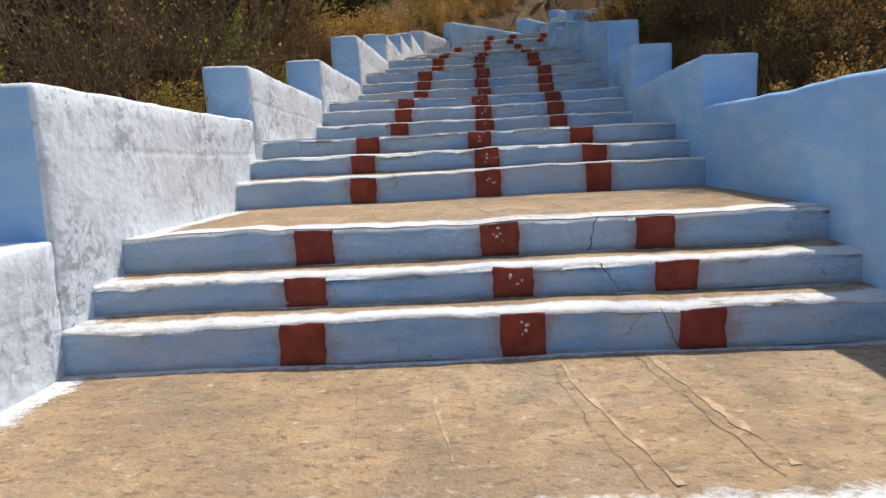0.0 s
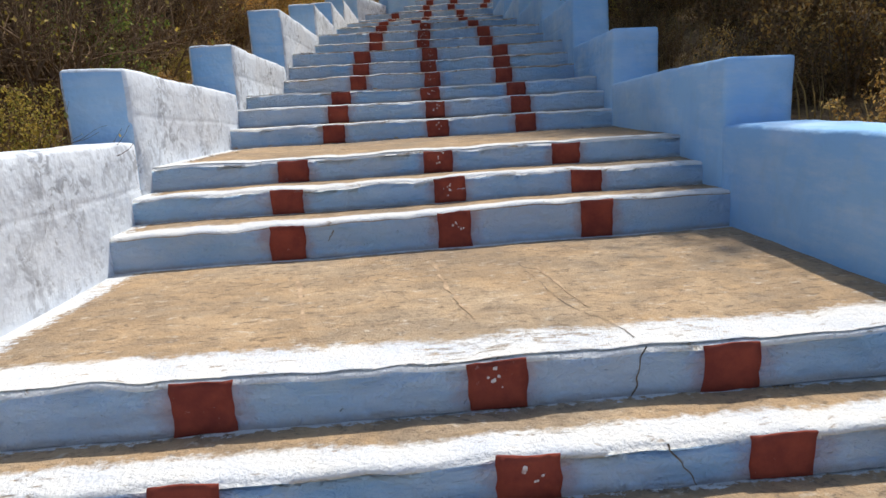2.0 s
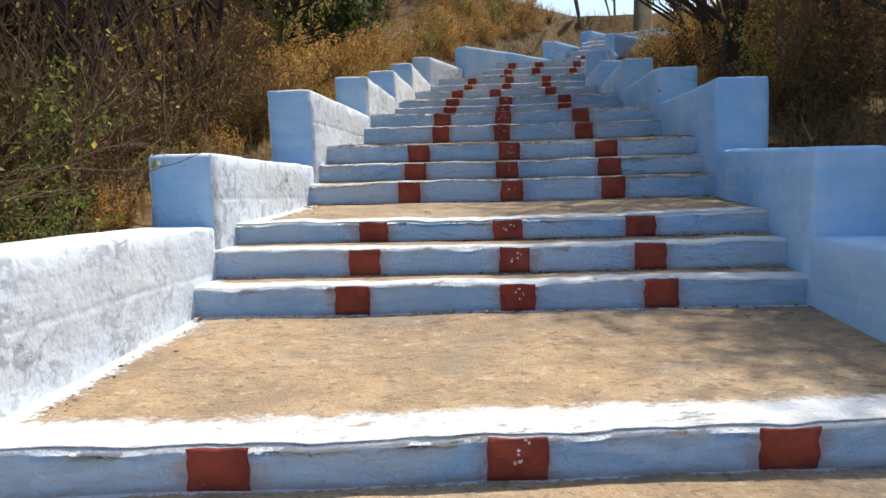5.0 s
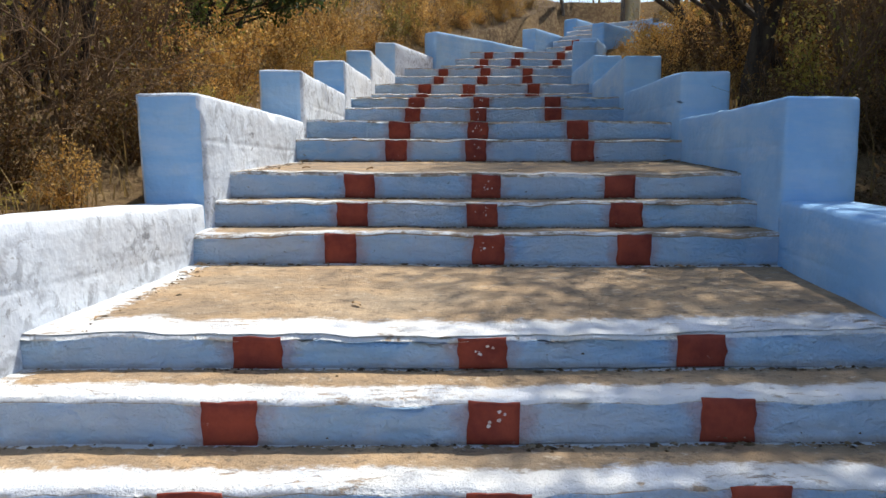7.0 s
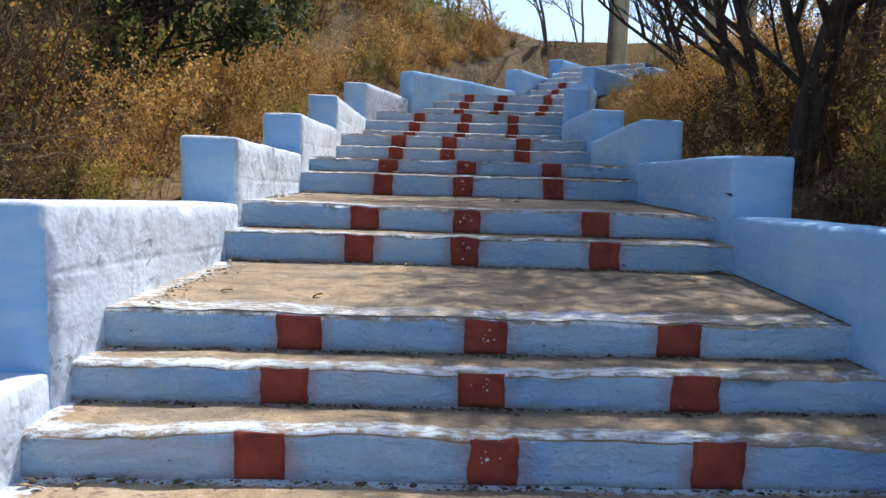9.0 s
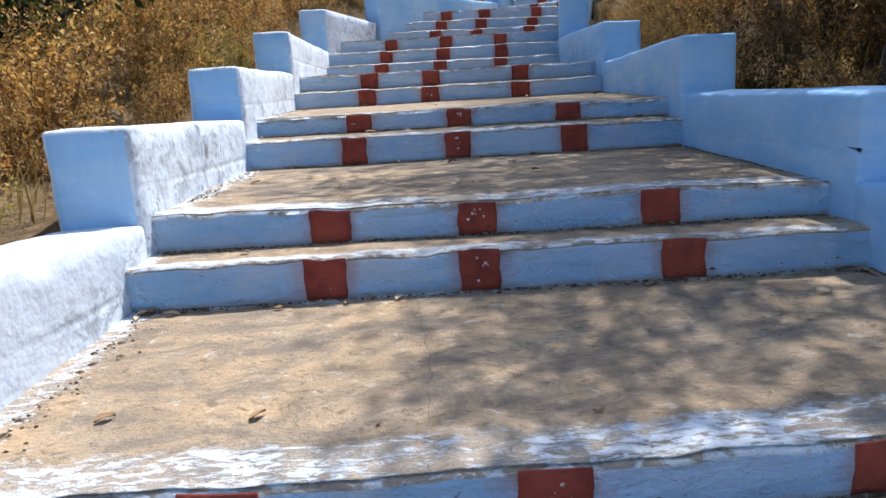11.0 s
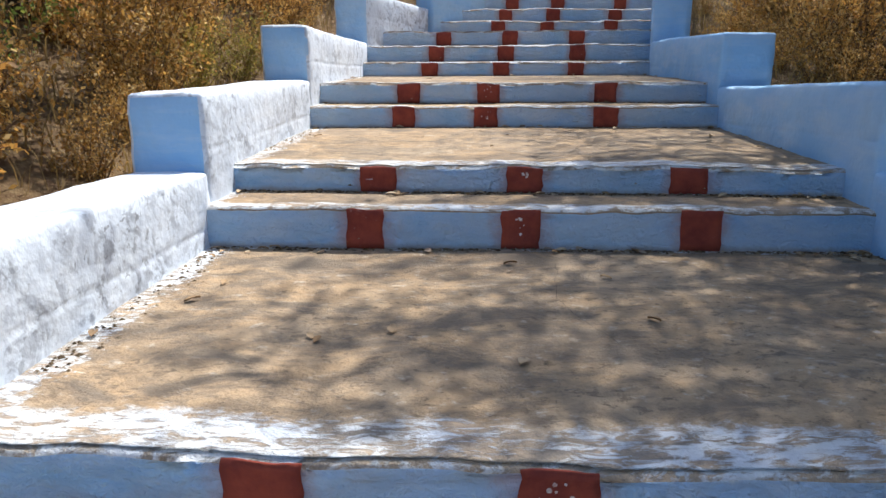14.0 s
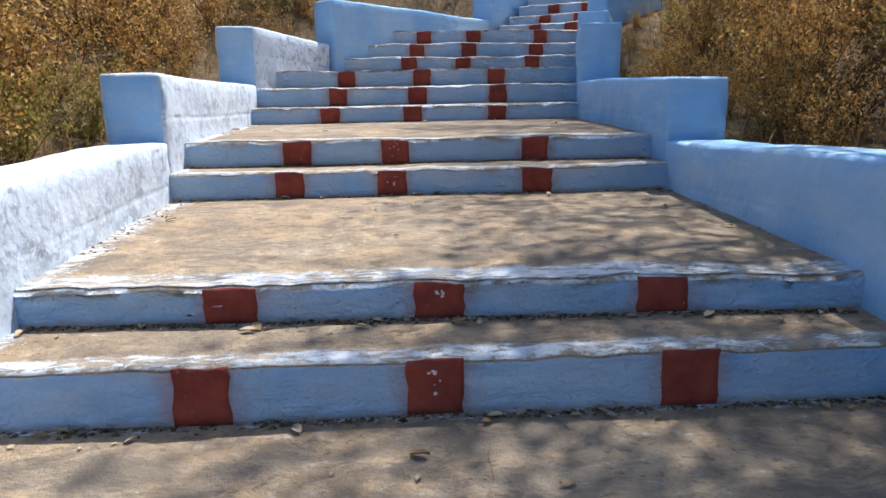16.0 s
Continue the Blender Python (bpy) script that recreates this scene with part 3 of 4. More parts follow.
def upper_walls():
    """The parapets along the turned upper flight."""
    def seg(name, a, b, thick, za, zb, foot, mat, seed):
        d = (Vector((*b, 0)) - Vector((*a, 0))).normalized()
        s = Vector((-d.y, d.x, 0)) * thick
        ob = new(name, wall_mesh("parapet", (a, b), ((a[0] + s.x, a[1] + s.y), (b[0] + s.x, b[1] + s.y)), foot, za, zb, mat, seed))
        tagged(ob, "pale blue limewashed parapet at the bend of the stairs", "wall", kind="structure")

    seg("wall_left_10", (-0.29, 19.17), (2.15, 21.75), 0.38, 4.80, 4.74, (3.0, 3.7), M_WALL_RIGHT, 71)
    seg("wall_left_11", (2.2, 21.78), (3.5, 23.45), 0.42, 5.27, 5.20, (3.7, 4.2), M_WALL_RIGHT, 73)
    seg("wall_left_12", (3.53, 23.49), (5.58, 26.06), 0.42, 5.80, 5.78, (4.2, 4.7), M_WALL_RIGHT, 75)
    e = UP_LEFT + SIDE * UP_WIDTH
    f, g = e + BEND_DIR * 1.5, e + BEND_DIR * 3.2
    seg("wall_right_10", (3.30, 20.28), (2.76, 18.83), 0.40, 4.60, 4.60, (2.9, 2.7), M_WALL_RIGHT, 76)
    seg("wall_right_11", (f.x, f.y), (3.32, 20.31), 0.36, 4.98, 5.14, (3.4, 3.2), M_WALL_RIGHT, 77)
    seg("wall_right_12", (g.x, g.y), (f.x + BEND_DIR.x * 0.02, f.y + BEND_DIR.y * 0.02), 0.36, 5.42, 5.36, (3.6, 3.4), M_WALL_RIGHT, 79)


upper_walls()


# ---- cracks ----
bpy.context.view_layer.update()
GRAPH = bpy.context.evaluated_depsgraph_get()


def surface(x, y, z):
    """Height of the masonry under a point."""
    hit, place, normal, _, ob, _ = scene.ray_cast(GRAPH, Vector((x, y, z)), Vector((0, 0, -1)))
    return place.z if hit else z


def ribbon(name, pts, widths, out, label):
    """A crack as a narrow jagged dark strip along points, whose normal is out."""
    verts, faces = [], []
    for k, p in enumerate(pts):
        d = (pts[min(k + 1, len(pts) - 1)] - pts[max(k - 1, 0)]).normalized()
        s = d.cross(out).normalized() * widths[k]
        verts += [p - s, p + s]
    for k in range(len(pts) - 1):
        faces.append((2 * k, 2 * k + 1, 2 * k + 3, 2 * k + 2))
    return mesh_from(name, verts, faces, M_CRACK)


def floor_crack(parent, line, z, width, seed):
    """A crack wandering over a floor through a few plan points."""
    pts, widths = [], []
    for k in range(len(line) - 1):
        (xa, ya), (xb, yb) = line[k], line[k + 1]
        n = max(2, int(math.hypot(xb - xa, yb - ya) / 0.03))
        for i in range(n):
            t = i / n
            j = len(pts)
            x = lerp(xa, xb, t) + 0.020 * n1(j * 0.30, seed) + 0.008 * n1(j * 1.3, seed + 1)
            y = lerp(ya, yb, t) + 0.006 * n1(j * 0.8, seed + 2)
            pts.append(Vector((x, y, surface(x, y, z + 0.25) + 0.0025)))
            widths.append(max(0.0006, width * (0.55 + 0.6 * n1(j * 0.23, seed + 3))))
    me = ribbon("crack", pts, widths, Vector((0, 0, 1)), "")
    part("crack", me, parent, "thin dark crack in the cement")


def mortar_strip(parent, line, z, width, seed):
    """A joint smeared over with lighter mortar, a few millimetres proud."""
    pts, widths = [], []
    for (xa, ya), (xb, yb) in zip(line, line[1:]):
        n = max(2, int(math.hypot(xb - xa, yb - ya) / 0.04))
        for i in range(n):
            t, j = i / n, len(pts)
            x, y = lerp(xa, xb, t) + 0.012 * n1(j * 0.3, seed), lerp(ya, yb, t)
            pts.append(Vector((x, y, surface(x, y, z + 0.25) + 0.003)))
            widths.append(max(0.0005, width * (0.42 + 0.9 * n1(j * 0.37, seed + 3) + 0.5 * n1(j * 1.3, seed + 5)) * min(1.0, 0.2 + j * 0.2)))
    me = ribbon("mortar_strip", pts, widths, Vector((0, 0, 1)), "")
    me.materials[0] = M_MORTAR
    part("mortar_strip", me, parent, "smeared strip of pale mortar over a joint")


def riser_crack(parent, fr, x0, x1, w0, w1, width, seed):
    pts, widths = [], []
    s0, s1 = [(x - fr.a.x) / (fr.b.x - fr.a.x) * fr.length for x in (x0, x1)]
    for i in range(15):
        t = i / 14
        pts.append(fr.point(lerp(s0, s1, t) + 0.014 * n1(i * 0.45, seed), lerp(w0, w1, t), 0.003))
        widths.append(max(0.0006, width * (0.6 + 0.6 * n1(i * 0.5, seed + 2))))
    part("crack", ribbon("crack", pts, widths, fr.out, ""), parent, "thin dark crack in the riser")


STEPS = {}
for ob in scene.objects:
    if ob.parent and ob.name.startswith(("step", "landing_step")):
        STEPS.setdefault(ob.parent.name, []).append(ob)
low, first, second = STEPS["stair_flight_1"], STEPS["stair_flight_2"], STEPS["stair_flight_3"]
floor_crack(low[-1], [(0.19, -0.04), (0.21, -0.44), (0.25, -0.83), (0.33, -1.30)], 0.0, 0.0021, 1)
floor_crack(low[-1], [(0.57, -0.05), (0.60, -0.39), (0.66, -0.92), (0.70, -1.25)], 0.0, 0.0030, 5)
floor_crack(low[-1], [(-0.62, -0.25), (-0.56, -0.65), (-0.53, -0.95)], 0.0, 0.0012, 9)
mortar_strip(low[-1], [(0.23, -0.06), (0.28, -0.50), (0.36, -0.92), (0.42, -1.28)], 0.0, 0.022, 61)
mortar_strip(low[-1], [(0.62, -0.08), (0.67, -0.45), (0.73, -0.95), (0.76, -1.20)], 0.0, 0.026, 65)
mortar_strip(low[-1], [(-0.30, -0.15), (-0.27, -0.60), (-0.20, -1.10)], 0.0, 0.014, 67)
mortar_strip(first[-1], [(0.42, 1.95), (0.46, 1.40), (0.50, 1.10)], 0.546, 0.022, 69)
mortar_strip(first[-1], [(-0.10, 2.20), (-0.06, 1.60), (0.02, 1.05)], 0.546, 0.018, 71)
mortar_strip(first[-1], [(-0.85, 2.20), (-0.74, 1.60), (-0.66, 1.10)], 0.546, 0.016, 73)
floor_crack(first[-1], [(0.35, 2.05), (0.39, 1.36), (0.42, 1.15), (0.51, 0.95), (0.54, 0.71)], 0.546, 0.0030, 13)
floor_crack(first[-1], [(-0.47, 2.05), (-0.34, 1.55), (-0.28, 1.10)], 0.546, 0.0012, 17)
riser_crack(first[2], ALL_FRONTS[1][2], 0.545, 0.50, 1.0, 0.02, 0.0042, 21)
riser_crack(first[1], ALL_FRONTS[1][1], 0.50, 0.60, 1.0, 0.02, 0.0035, 25)
riser_crack(first[0], ALL_FRONTS[1][0], 0.70, 0.78, 1.0, 0.05, 0.0028, 29)
riser_crack(first[0], ALL_FRONTS[1][0], 0.62, 0.56, 0.9, 0.45, 0.0021, 33)
riser_crack(second[0], ALL_FRONTS[2][0], -0.66, -0.69, 0.75, 0.45, 0.0042, 37)
third, fourth, fifth = STEPS["stair_flight_4"], STEPS["stair_flight_5"], STEPS["stair_flight_6"]
floor_crack(third[-1], [(0.62, 7.3), (0.66, 6.50), (0.58, 6.08)], 1.60, 0.0018, 41)
floor_crack(fourth[-1], [(-0.08, 9.55), (-0.06, 8.84), (-0.10, 8.25)], 2.19, 0.0018, 45)
floor_crack(second[-1], [(-1.0, 5.0), (-0.4, 4.6), (0.1, 4.7), (0.7, 4.3)], 1.08, 0.0015, 49)
floor_crack(fifth[-1], [(0.5, 11.8), (0.42, 11.2), (0.6, 10.6)], 2.58, 0.0015, 53)


# ---- plants ----
def tube(verts, faces, pts, radii, sides=5):
    """Adds a tapered tube along points."""
    base = len(verts)
    up = Vector((0.3, 0.2, 1))
    for k, (p, r) in enumerate(zip(pts, radii)):
        d = (pts[min(k + 1, len(pts) - 1)] - pts[max(k - 1, 0)]).normalized()
        a = d.orthogonal().normalized()
        b = d.cross(a)
        for i in range(sides):
            t = i * 2 * math.pi / sides
            verts.append(p + a * (math.cos(t) * r) + b * (math.sin(t) * r))
    for k in range(len(pts) - 1):
        for i in range(sides):
            j = (i + 1) % sides
            faces.append((base + k * sides + i, base + k * sides + j, base + (k + 1) * sides + j, base + (k + 1) * sides + i))


def leaf(verts, faces, p, d, size, rnd):
    """Adds one bent leaf of two quads' worth of triangles."""
    side = d.cross(Vector((rnd.uniform(-1, 1), rnd.uniform(-1, 1), rnd.uniform(-1, 1)))).normalized() * size * rnd.uniform(0.22, 0.36)
    b = len(verts)
    mid = p + d * size * 0.5 + Vector((0, 0, -size * 0.1))
    verts += [p, mid + side, p + d * size + Vector((0, 0, -size * 0.25)), mid - side]
    faces.append((b, b + 1, b + 2, b + 3))


def rand_dir(rnd, up=0.0):
    v = Vector((rnd.gauss(0, 1), rnd.gauss(0, 1), rnd.gauss(0, 1) + up))
    return v.normalized() if v.length > 1e-4 else Vector((0, 0, 1))


def branch(tv, tf, tips, p, d, length, r, depth, rnd, wander, gravity, split, sides=6, rise=0.14):
    steps = 5
    pts, radii = [p.copy()], [r]
    for k in range(steps):
        d = (d + rand_dir(rnd) * wander + Vector((0, 0, gravity))).normalized()
        p = p + d * (length / steps)
        pts.append(p.copy())
        radii.append(r * (1 - 0.45 * (k + 1) / steps))
    tube(tv, tf, pts, radii, sides)
    if depth <= 1:
        tips.extend((q, d) for q in pts[1:])
    if depth > 0:
        for k in range(split):
            q = pts[rnd.randint(2, steps)]
            nd = (d + rand_dir(rnd, 0.15) * 0.95).normalized()
            nd.z = max(nd.z, rise)
            branch(tv, tf, tips, q, nd, length * rnd.uniform(0.5, 0.75), r * 0.52, depth - 1, rnd, wander, gravity, split, max(4, sides - 1), rise)


def make_tree(name, seed, stems, height, r, depth, lean, leaves, leaf_size, mat_bark, mat_leaf, label, split=3, wander=0.16, spread=0.35, bare=0.0, loose=0.22, lowest=0.0, rise=0.14):
    rnd = random.Random(seed)
    root = tagged(new(name), label, "tree")
    tv, tf, tips = [], [], []
    for k in range(stems):
        d = Vector((lean[0] + rnd.uniform(-spread, spread), lean[1] + rnd.uniform(-spread, spread), 1)).normalized()
        p = Vector((rnd.uniform(-0.1, 0.1) * stems * 0.4, rnd.uniform(-0.1, 0.1) * stems * 0.4, -0.35))
        branch(tv, tf, tips, p, d, height * rnd.uniform(0.75, 1.0), r * rnd.uniform(0.7, 1.0), depth, rnd, wander, 0.05, split, 8, rise)
    part("trunk", mesh_from("trunk", tv, tf, mat_bark), root)
    lv, lf = [], []
    live = [t for t in tips if rnd.random() > bare]
    for k in range(leaves if live else 0):
        p, d = rnd.choice(live)
        p = p + rand_dir(rnd) * rnd.uniform(0, loose)
        if p.z < lowest:
            continue
        leaf(lv, lf, p, rand_dir(rnd, -0.2), leaf_size * rnd.uniform(0.6, 1.3), rnd)
    if lf:
        part("crown", mesh_from("crown", lv, lf, mat_leaf, False), root)
    return root


def make_bush(seed, height, width, leaves, leaf_size, mat_leaf, label, twigs=26, name="bush"):
    rnd = random.Random(seed)
    root = tagged(new(name), label, "bush")
    tv, tf, tips = [], [], []
    for k in range(twigs):
        a = rnd.uniform(0, 2 * math.pi)
        q = Vector((math.cos(a), math.sin(a), 0)) * rnd.uniform(0, 0.2) * width
        d = Vector((math.cos(a) * rnd.uniform(0.1, 0.9) * width / height, math.sin(a) * rnd.uniform(0.1, 0.9) * width / height, 1)).normalized()
        q.z = -0.12
        pts, radii = [q.copy()], [0.012]
        ln = height * rnd.uniform(0.6, 1.1)
        for s in range(5):
            d = (d + rand_dir(rnd) * 0.22).normalized()
            q = q + d * ln / 5
            pts.append(q.copy())
            radii.append(0.012 * (1 - (s + 1) / 5.6))
            tips.append((q.copy(), d))
            if rnd.random() < 0.8:
                nd = (d + rand_dir(rnd) * 1.0).normalized()
                e = q + nd * ln * 0.22
                tube(tv, tf, [q.copy(), q.lerp(e, 0.5) + rand_dir(rnd) * 0.02, e], [0.005, 0.004, 0.002], 3)
                tips.append((e, nd))
                tips.append((q.lerp(e, 0.5), nd))
        tube(tv, tf, pts, radii, 4)
    part("stem", mesh_from("stem", tv, tf, M_TWIG), root)
    lv, lf = [], []
    for k in range(leaves):
        p, d = rnd.choice(tips)
        leaf(lv, lf, p + rand_dir(rnd) * rnd.uniform(0, 0.13), rand_dir(rnd, -0.1), leaf_size * rnd.uniform(0.5, 1.3), rnd)
    part("foliage", mesh_from("foliage", lv, lf, mat_leaf, False), root)
    return root


def set_at(ob, x, y, turn=0.0, size=1.0, sink=0.0):
    ob.matrix_world = pose(x, y, ground_z(x, y) - sink, 0, 0, turn) @ Matrix.Scale(size, 4)
    return ob


def planted(proto, x, y, turn, size, sink=0.0):
    ob = copy_thing(proto, Matrix.Identity(4))
    ob.matrix_basis = pose(x, y, ground_z(x, y) - sink, 0, 0, turn) @ Matrix.Scale(size, 4)
    return ob


DRY = "withered brown shrub with curled dry leaves on the hillside"
YEL = "yellowing shrub with sparse leaves on the dry hillside"
GRN = "leafy green shrub on the dry hillside"
protos = {
    "dry": [make_bush(11 + k, 1.0 + 0.2 * (k % 2), 0.85, 3000, 0.044, M_LEAF_DRY, DRY, 18) for k in range(4)],
    "yellow": [make_bush(31 + k, 1.2, 0.85, 2800, 0.046, M_LEAF_MIX, YEL, 18) for k in range(2)],
    "green": [make_bush(41 + k, 1.35, 0.95, 2800, 0.050, M_LEAF_GREEN, GRN, 18) for k in range(2)],
    "shaded": [make_bush(51 + k, 1.1, 0.9, 2200, 0.042, M_LEAF_SHADED, "brown undergrowth shrub with shade put into its leaf colour", 22) for k in range(2)],
}
used = set()


def plant(kind, n, x, y, turn, size):
    p = protos[kind][n % len(protos[kind])]
    if p.name not in used:
        used.add(p.name)
        return set_at(p, x, y, turn, size)
    return planted(p, x, y, turn, size)


rnd = random.Random(5)
for side in (-1, 1):
    for row, (d0, d1, n) in enumerate(((0.25, 0.6, 30), (0.7, 1.4, 34), (1.5, 2.5, 30), (2.6, 4.2, 26), (4.4, 7.0, 18), (7.0, 11.0, 11))):
        for k in range(n):
            y = lerp(-0.8, 26.0, (k + rnd.uniform(0.1, 0.9)) / n)
            if row > 2:
                y += rnd.uniform(0, 3)
            xl, xr = edges_at(min(y, 27))
            d = rnd.uniform(d0, d1)
            x = (xl - 0.5 - d) if side < 0 else (xr + 0.5 + d)
            roll = rnd.random()
            kind = "dry"
            if side < 0 and y > 11 and x < xl - 2.2 and roll < 0.5:
                kind = "yellow" if roll > 0.2 else "green"
            elif roll < 0.12:
                kind = "yellow"
            if side < 0 and y < 8 and roll > 0.6:
                kind = "yellow" if roll < 0.82 else "green"
            # Undergrowth beside the lower stairs gets the leaves with painted-in shade.
            if side < 0 and y < 10.0 and row > 0 and rnd.random() < 0.8:
                kind = "shaded"
            if side > 0 and y < 15 and rnd.random() < 0.5:
                kind = "shaded"
            if side < 0 and y < 11 and row in (1, 2, 3) and k % 2:
                continue
            size = rnd.uniform(0.75, 1.1) * (0.55, 0.9, 1.1, 1.3, 1.55, 1.8)[row]
            if side < 0 and y < 10:
                size *= (0.8, 0.8, 0.75, 0.75, 0.9, 1.0)[row]
            if y > 19 and side > 0 and row < 2:
                size *= 0.6
            plant(kind, rnd.randint(0, 3), x, y, rnd.uniform(0, 360), size)


def grass():
    """Straw-coloured withered grass between the shrubs."""
    rnd = random.Random(8)
    verts, faces = [], []
    for k in range(26000):
        side = -1 if rnd.random() < 0.5 else 1
        y = rnd.uniform(-3, 31)
        xl, xr = edges_at(min(y, 27))
        d = 0.6 + abs(rnd.gauss(0, 1)) * 4.5
        x = xl - d if side < 0 else xr + d
        if y > 27:
            x = rnd.uniform(-12, 18)
        z = ground_z(x, y)
        h = rnd.uniform(0.12, 0.42)
        a = rnd.uniform(0, 6.28)
        w = Vector((math.cos(a), math.sin(a), 0)) * 0.006
        p = Vector((x, y, z - 0.03))
        bend = rand_dir(rnd, 0) * h * 0.45
        b = len(verts)
        m = p + Vector((0, 0, h * 0.55)) + bend * 0.3
        verts += [p - w, p + w, m + w * 0.8, m - w * 0.8, p + Vector((0, 0, h * 0.9)) + bend]
        faces += [(b, b + 1, b + 2, b + 3), (b + 3, b + 2, b + 4)]
    tagged(new("dry_grass", mesh_from("dry_grass", verts, faces, M_GRASS, False)), "withered straw grass covering the hillside", "grass", kind="stuff")


grass()
rnd = random.Random(61)
for k in range(14):
    y = lerp(4.2, 10.2, (k + rnd.uniform(0.1, 0.9)) / 14)
    plant("shaded", k, edges_at(y)[0] - 0.9 - rnd.uniform(0, 1.7), y, rnd.uniform(0, 360), rnd.uniform(0.55, 0.8))

# Many-stemmed, mostly bare trees beyond the left parapet.
thorn = make_tree("thorn_tree", 3, 6, 3.0, 0.06, 3, (0.0, 0.0), 700, 0.07, M_BARK, M_LEAF_MIX, "many-stemmed dark thorn tree, almost bare", 3, 0.17, 0.45, 0.7)
set_at(thorn, -3.9, 7.4, 0)
for x, y, tr, s in ((-5.0, 5.2, 70, 0.95), (-3.5, 9.2, 210, 0.85), (-6.2, 6.6, 160, 1.0), (-6.8, 9.0, 330, 1.05), (-5.6, 11.2, 100, 1.0), (-8.0, 7.0, 200, 1.1), (-5.4, 9.3, 140, 0.9), (-9.7, 10.2, 20, 1.2), (-7.6, 13.1, 300, 1.1), (-10.5, 4.5, 250, 1.2), (-4.6, 8.0, 30, 0.8), (-13.0, 8.0, 10, 1.3)):
    planted(thorn, x, y, tr, s)
scrub = make_tree("thorn_shrub", 15, 9, 1.15, 0.022, 3, (0.0, 0.0), 260, 0.045, M_TWIG, M_LEAF_MIX, "brown leafless thorn shrub with tangled twigs", 4, 0.22, 0.5, 0.6)
set_at(scrub, -3.3, 4.6, 0)
for x, y, tr, s in ((-3.0, 5.9, 80, 0.9), (-3.9, 5.3, 200, 1.1), (-4.6, 6.6, 310, 1.2), (-3.4, 7.1, 140, 1.0), (-4.2, 3.6, 30, 1.0), (-5.6, 5.0, 250, 1.2), (-3.1, 8.6, 10, 0.9), (-4.9, 8.6, 100, 1.2), (-6.1, 7.6, 60, 1.3), (-3.2, 10.4, 280, 0.9), (-4.4, 10.6, 170, 1.1), (-3.0, 2.6, 220, 0.8), (-4.0, 12.0, 330, 1.0), (4.0, 7.6, 120, 0.9), (3.6, 9.3, 40, 0.9), (4.4, 12.8, 200, 1.0), (4.6, 10.6, 290, 1.0)):
    planted(scrub, x, y, tr, s)
shade = make_tree("shade_tree", 21, 7, 2.3, 0.055, 3, (0.05, 0.0), 9000, 0.095, M_BARK, M_LEAF_DARK, "dark leafy multi-stemmed tree on the hillside", 3, 0.15, 0.3)
set_at(shade, -3.75, 13.6, 0)
for x, y, tr, s in ((-3.9, 15.3, 140, 1.0), (-6.0, 16.8, 60, 0.85), (-8.0, 13.4, 120, 1.2), (-6.4, 8.0, 20, 1.1), (-7.5, 5.6, 280, 1.1), (-3.2, 23.4, 160, 0.8), (-11.0, 14.0, 200, 1.3), (-10.0, 22.0, 80, 1.2), (-14.0, 11.0, 0, 1.4)):
    planted(shade, x, y, tr, s)
# Tall trees beyond the right parapet, whose crowns dapple the landings.
big = make_tree("shade_tree", 77, 1, 3.7, 0.19, 4, (0.10, -0.02), 7500, 0.11, M_BARK, M_LEAF_DARK, "large dark-barked leaning tree with a high crown", 3, 0.10, 0.03, lowest=3.4, rise=0.75)
set_at(big, 3.4, 11.3, 0)
for x, y, tr, s in ((6.0, 14.6, 300, 1.0), (6.9, 15.2, 60, 1.1), (8.8, 19.5, 30, 1.0)):
    planted(big, x, y, tr, s)
over = make_tree("overhanging_tree", 58, 1, 3.9, 0.08, 4, (-0.34, -0.05), 12500, 0.08, M_BARK, M_LEAF_DARK, "dark tree leaning over the parapet towards the stairs", 4, 0.10, 0.03, 0.0, 0.75, 3.1, 0.6)
set_at(over, 4.0, 11.6, 0)
for x, y, tr, s in ((4.5, 9.8, 8, 1.05), (4.1, 13.0, 12, 1.12), (4.5, 14.8, 24, 1.08), (4.9, 17.2, -10, 1.05), (5.6, 19.8, -15, 1.0)):
    planted(over, x, y, tr, s)
airy = make_tree("overhanging_tree", 64, 1, 3.9, 0.075, 4, (-0.34, -0.05), 9000, 0.08, M_BARK, M_LEAF_DARK, "dark thinly leaved tree leaning towards the stairs", 4, 0.10, 0.03, 0.0, 0.8, 2.8, 0.6)
set_at(airy, 4.7, 6.9, 0)
for x, y, tr, s in ((4.3, 8.4, 20, 1.0), (4.7, 5.4, -20, 0.9)):
    planted(airy, x, y, tr, s)
slim = make_tree("slim_tree", 91, 2, 3.0, 0.055, 3, (0.0, 0.0), 900, 0.075, M_BARK_PALE, M_LEAF_MIX, "slender grey tree with thin foliage", 3, 0.13, 0.2, 0.4)
set_at(slim, 3.6, 26.6, 0)
for x, y, tr, s in ((0.8, 26.2, 50, 1.0), (-1.7, 25.4, 120, 1.1), (7.4, 28.3, 190, 0.9), (9.7, 26.2, 260, 1.0), (-4.6, 27.9, 310, 1.2), (5.5, 30.4, 20, 1.0), (11.4, 22.8, 80, 1.1), (8.2, 22.5, 140, 0.9), (9.6, 24.2, 230, 1.0), (7.0, 24.6, 10, 0.8), (12.5, 25.5, 330, 1.1), (10.0, 21.0, 60, 1.0), (-0.5, 28.5, 200, 1.1), (2.2, 29.0, 340, 1.0), (-3.2, 24.0, 90, 1.0)):
    planted(slim, x, y, tr, s)


